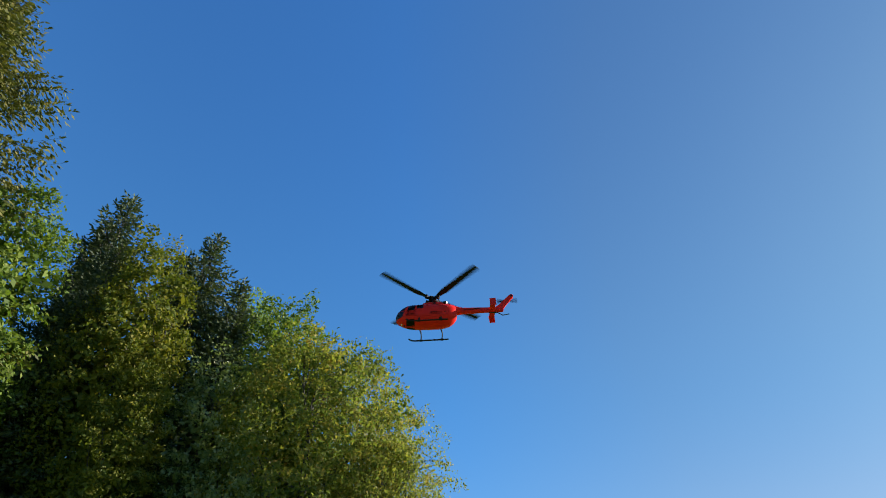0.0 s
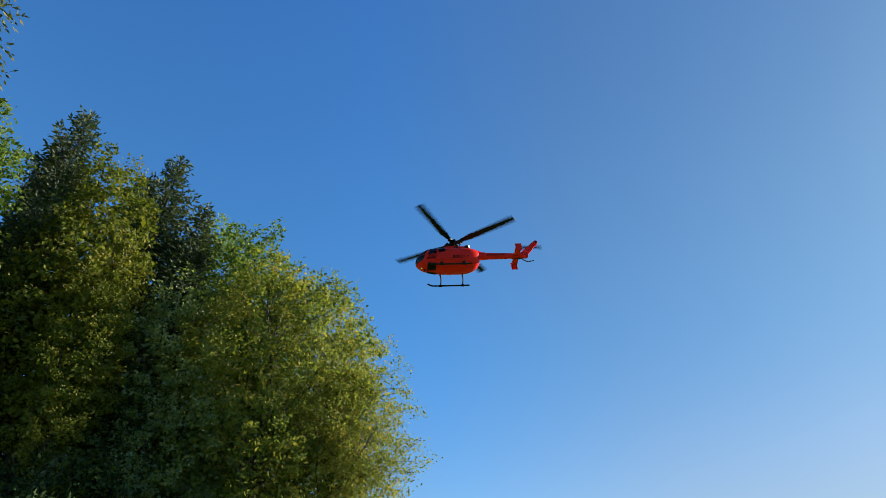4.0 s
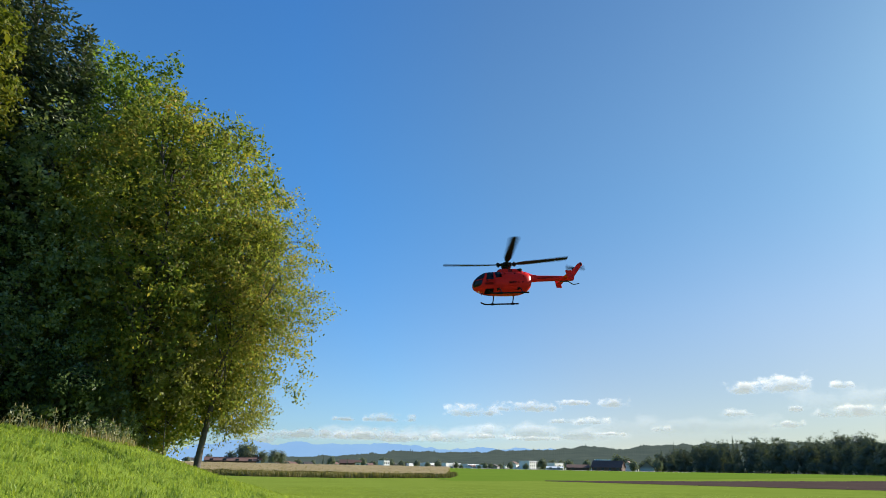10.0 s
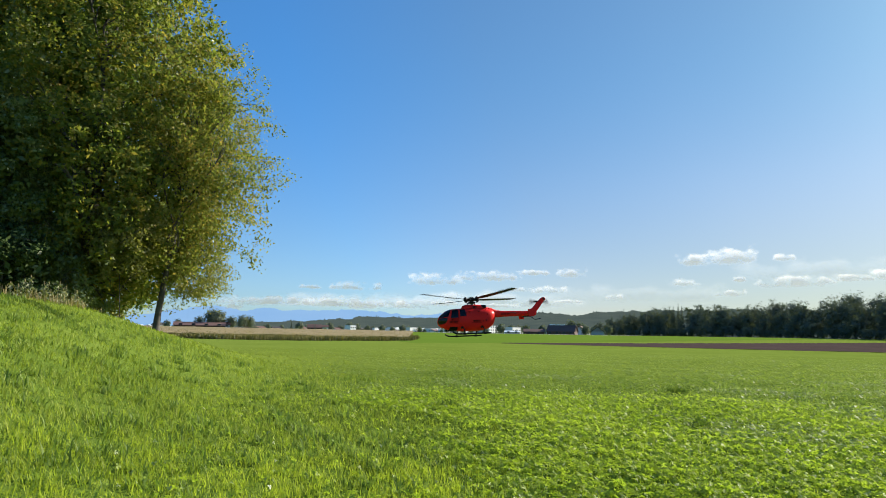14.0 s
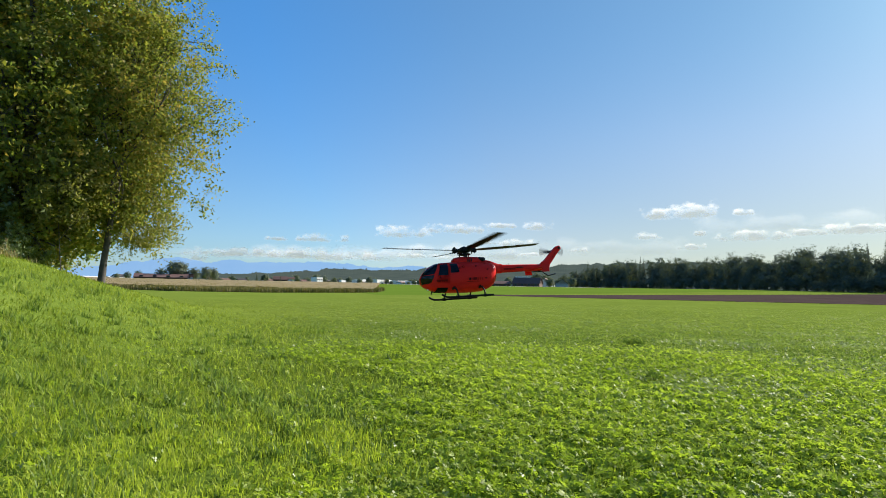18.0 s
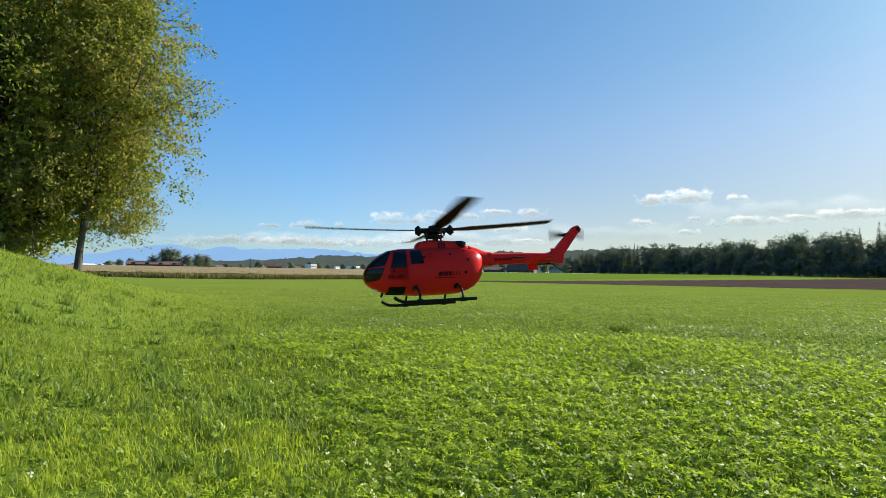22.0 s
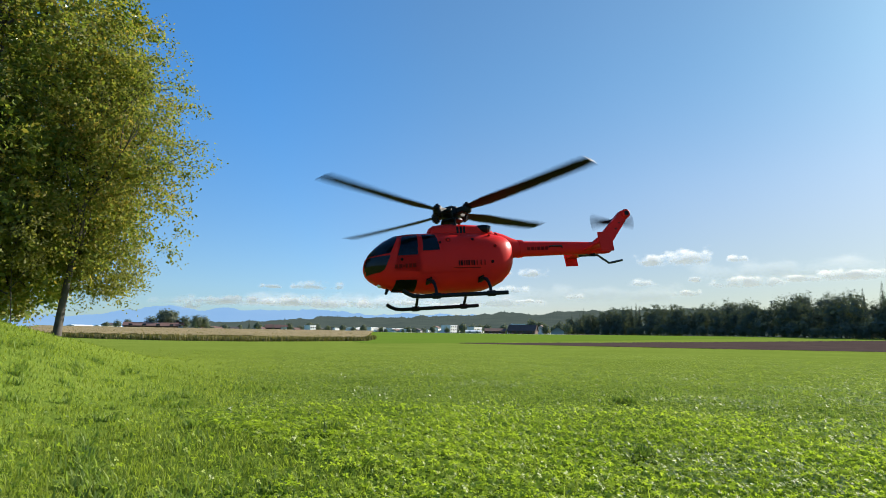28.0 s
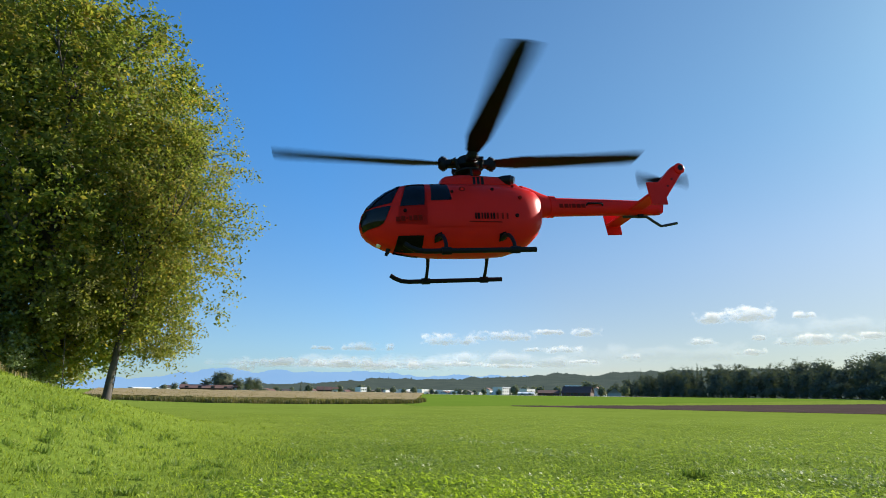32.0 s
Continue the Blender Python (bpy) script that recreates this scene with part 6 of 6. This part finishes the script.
def build_meadow():
    rs = np.random.RandomState(61)
    gx, gy, cx, cy = [], [], [], []
    def band(x, y, near0, near1, far0, far1):
        """The share of a band of growth that runs into its neighbours, and thins out far away."""
        r = np.hypot(x - 1.2, y - 0.9)
        return smooth01((r - near0) / (near1 - near0)) * (1 - smooth01((r - far0) / (far1 - far0))) * np.clip(1.05 - (r - 24) / 42, 0, 1) ** 1.4

    for (n0, n1, f0, f1), dg in zip(((1.0, 1.6, 5.0, 8.0), (5.0, 8.0, 10.0, 15.0), (10.0, 15.0, 20.0, 30.0), (20.0, 30.0, 66.0, 67.0)), (1700, 600, 150, 18)):
        x, y = meadow_points(rs, max(1.6, n0), min(f1, 66), dg)
        keep = rs.uniform(size=len(x)) < (1 - clover_share(x, y) * 0.72) * (0.22 + 0.78 * smooth01(mounds(y * 0.8, x * 0.8 + 3) * 1.5)) * band(x, y, n0, n1, f0, f1)
        gx.append((x[keep], y[keep]))
    for (n0, n1, f0, f1), dc in zip(((1.0, 1.6, 5.5, 8.0), (5.5, 8.0, 9.0, 16.0), (9.0, 16.0, 20.0, 30.0), (20.0, 30.0, 66.0, 67.0)), (1400, 740, 230, 38)):
        x, y = meadow_points(rs, max(1.6, n0), min(f1, 66), dc)
        keep = rs.uniform(size=len(x)) < (clover_share(x, y) * 0.94 + 0.05 * smooth01((x + 2.5) / 2)) * (0.25 + 0.75 * smooth01(mounds(x, y) * 2.2)) * band(x, y, n0, n1, f0, f1)
        cx.append((x[keep], y[keep]))
    for (x, y), lo, hi, w, mat in zip(gx, (0.04, 0.04, 0.04, 0.04), (0.14, 0.14, 0.12, 0.11), (0.008, 0.012, 0.020, 0.035), (M_GRASS, M_GRASS_FAR, M_GRASS_FAR, M_GRASS_FAR)):
        blades("meadow_grass", x, y, rs, lo, lo + (hi - lo) * (0.35 + 1.25 * mounds(y * 0.8, x * 0.8 + 3)), w, mat, "fresh green grass blades of the meadow", 0.75)
    # coarse tufts that stand out of the finer grass, one row of them along an old wheel track
    tx, ty = meadow_points(rs, 1.8, 8.0, 5.0)
    fx, fy = meadow_points(rs, 8.0, 22.0, 1.3)
    row = np.linspace(0, 1, 34)
    tx, ty = np.concatenate([tx, fx, TRACK[0][0] + (TRACK[1][0] - TRACK[0][0]) * row]), np.concatenate([ty, fy, TRACK[0][1] + (TRACK[1][1] - TRACK[0][1]) * row])
    keep = rs.uniform(size=len(tx)) < 1 - 0.75 * clover_share(tx, ty)
    tx, ty = tx[keep], ty[keep]
    per = 30
    spread = np.repeat(rs.uniform(0.04, 0.13, len(tx)), per)
    tall = np.repeat(rs.uniform(0.14, 0.27, len(tx)), per)
    far = np.repeat(np.hypot(tx, ty) > 8, per)
    x, y = np.repeat(tx, per) + rs.normal(size=len(tall)) * spread, np.repeat(ty, per) + rs.normal(size=len(tall)) * spread
    blades("coarse_grass", x, y, rs, 0.07, tall, np.where(far, 0.022, 0.014), M_GRASS_COARSE, "darker coarse grass tufts scattered through the meadow", 0.9)
    for (x, y), s, lo, hi, mat in zip(cx, (0.028, 0.034, 0.052, 0.082), (0.03, 0.03, 0.03, 0.03), (0.16, 0.16, 0.075, 0.06), (M_CLOVER, M_CLOVER, M_CLOVER_MID, M_CLOVER_FAR)):
        wet = rs.uniform(size=len(x)) < dew(x, y)
        clover("meadow_clover", x[~wet], y[~wet], rs, s, lo, hi, "dense green clover leaves of the field", mat)
        clover("meadow_clover", x[wet], y[wet], rs, s * 0.8, lo, hi, "clover leaves of the field shining with dew", M_CLOVER_DEW)
    # the same growth, thinner, beside and behind the path
    x, y = meadow_points(rs, 0.1, 9.0, 210, 62.0, 318.0)
    share = clover_share(x, y)
    pick = rs.uniform(size=len(x))
    ob = blades("meadow_grass", x[pick > share * 0.6], y[pick > share * 0.6], rs, 0.05, 0.15, 0.016, M_GRASS, "fresh green grass blades of the meadow", 0.75)
    clover("meadow_clover", x[pick < share * 0.6], y[pick < share * 0.6], rs, 0.045, 0.03, 0.15, "dense green clover leaves of the field", M_CLOVER)
    x, y = meadow_points(rs, 0.05, 1.6, 900)
    blades("meadow_grass", x, y, rs, 0.05, 0.15, 0.010, M_GRASS, "fresh green grass blades of the meadow", 0.75)
    # coarse tufts of weeds
    for x, y, r in ((10.0, 14.95, 0.28), (2.84, 11.73, 0.2), (6.5, 9.0, 0.14)):
        n = 160
        a, d = rs.uniform(0, 2 * math.pi, n), np.sqrt(rs.uniform(0, 1, n)) * r
        ob = blades("weed_tuft", x + d * np.cos(a), y + d * np.sin(a), rs, 0.12, 0.30, 0.024, M_LEAF_GREEN, "dark green tuft of coarse weeds in the meadow", 0.8)
        ob["kind"], ob["category"] = "", "weed"
        del ob["kind"]


build_meadow()

def motions():
    # seconds, place, heading, pitch, roll, rotor angle
    flight = [
        (0, (-0.8680, -0.2351, 2.3200), 181.95, -3.45, 0.69, 43.5),
        (1, (-0.7965, -0.2155, 2.2992), 182.33, -3.86, 1.78, 36.0),
        (2, (-0.7409, -0.1876, 2.2842), 182.43, -5.56, 0.51, 26.0),
        (5, (-0.5927, -0.1087, 2.1962), 180.83, -3.55, 3.94, 30.0),
        (6, (-0.4204, 0.1069, 2.1125), 179.24, -3.91, 2.73, 2.5),
        (7, (-0.2527, 0.3615, 2.0368), 181.95, -3.16, 2.57, 89.5),
        (8, (-0.1610, 0.5528, 1.9611), 180.17, -2.54, 5.27, 4.5),
        (9, (-0.0294, 0.7920, 1.9148), 180.11, -4.36, 4.08, 1.0),
        (10, (0.0939, 1.1190, 1.9514), 180.19, -5.04, 2.60, 83.5),
        (11, (0.2555, 1.2669, 1.9481), 178.66, -4.20, 2.54, 89.5),
        (12, (0.4018, 1.3827, 1.8522), 178.84, -4.74, 4.04, 77.5),
        (13, (0.5472, 1.4987, 1.5930), 181.09, -5.94, 2.65, 52.0),
        (14, (0.6445, 1.5464, 1.4448), 179.76, -3.27, 4.20, 27.0),
        (15, (0.7762, 1.5952, 1.3779), 181.27, -4.30, 6.11, 22.5),
        (18, (1.1408, 1.8133, 1.4088), 181.12, -4.14, 4.39, 5.0),
        (19, (1.2587, 1.8620, 1.4005), 180.04, -2.59, 6.72, 79.5),
        (20, (1.3918, 1.9230, 1.3876), 180.29, -5.62, 5.76, 38.5),
        (21, (1.4964, 2.0092, 1.3729), 179.71, -5.13, 3.58, 31.5),
        (22, (1.5911, 2.0372, 1.3741), 179.26, -3.26, 5.49, 0.0),
        (23, (1.6847, 2.0925, 1.3777), 179.97, -4.58, 5.27, 28.5),
        (24, (1.7754, 2.1402, 1.3938), 179.68, -4.85, 4.62, 36.0),
        (24.5, (1.8071, 2.1839, 1.3872), 179.52, -4.89, 4.90, 72.0),
        (26.5, (1.9232, 2.3954, 1.4499), 179.29, -2.40, 8.13, None),
        (27, (1.9796, 2.5103, 1.4733), 179.67, -3.48, 6.71, 18.5),
        (28, (2.1039, 2.7228, 1.5611), 178.87, -4.39, 5.08, 34.0),
        (29, (2.2006, 2.9331, 1.6134), 179.79, -6.06, 3.48, 20.5),
        (30, (2.2590, 3.0720, 1.6533), 179.08, -4.66, 2.64, 19.0),
        (31, (2.3064, 3.1945, 1.6713), 179.72, -3.61, 4.28, 24.0),
        (32, (2.3600, 3.3421, 1.6746), 180.26, -4.50, 3.40, 0.0),
    ]
    rows = []
    for t, place, heading, pitch, roll, _ in flight:
        turn = Matrix.Rotation(radians(heading), 4, "Z") @ Matrix.Rotation(-radians(pitch), 4, "Y") @ Matrix.Rotation(radians(roll), 4, "X")
        rows.append((t, Matrix.Translation(place) @ turn))
    walk(heli, rows)
    # the rotor: steady turns, through the angle seen at each of the times
    known = [(t, a) for t, *_, a in flight if a is not None]
    spin, total = [(known[0][0], known[0][1])], known[0][1]
    for (ta, aa), (tb, ab) in zip(known, known[1:]):
        want = SPIN * (tb - ta)
        step = (ab - aa) % 90
        step += 90 * round((want - step) / 90)
        n = max(1, round((tb - ta) * 10))
        for i in range(1, n + 1):
            spin.append((ta + (tb - ta) * i / n, total + step * i / n))
        total += step
    walk(rotor, [(t, Matrix.Translation((0, 0, 0.0905)) @ Matrix.Rotation(radians(a), 4, "Z")) for t, a in spin])
    walk(tail_rotor, [(i / 30, Matrix.Translation(TAIL_AXIS) @ Matrix.Rotation(radians(87.0 * i), 4, "Y")) for i in range(961)])


SPIN = -470.0
motions()
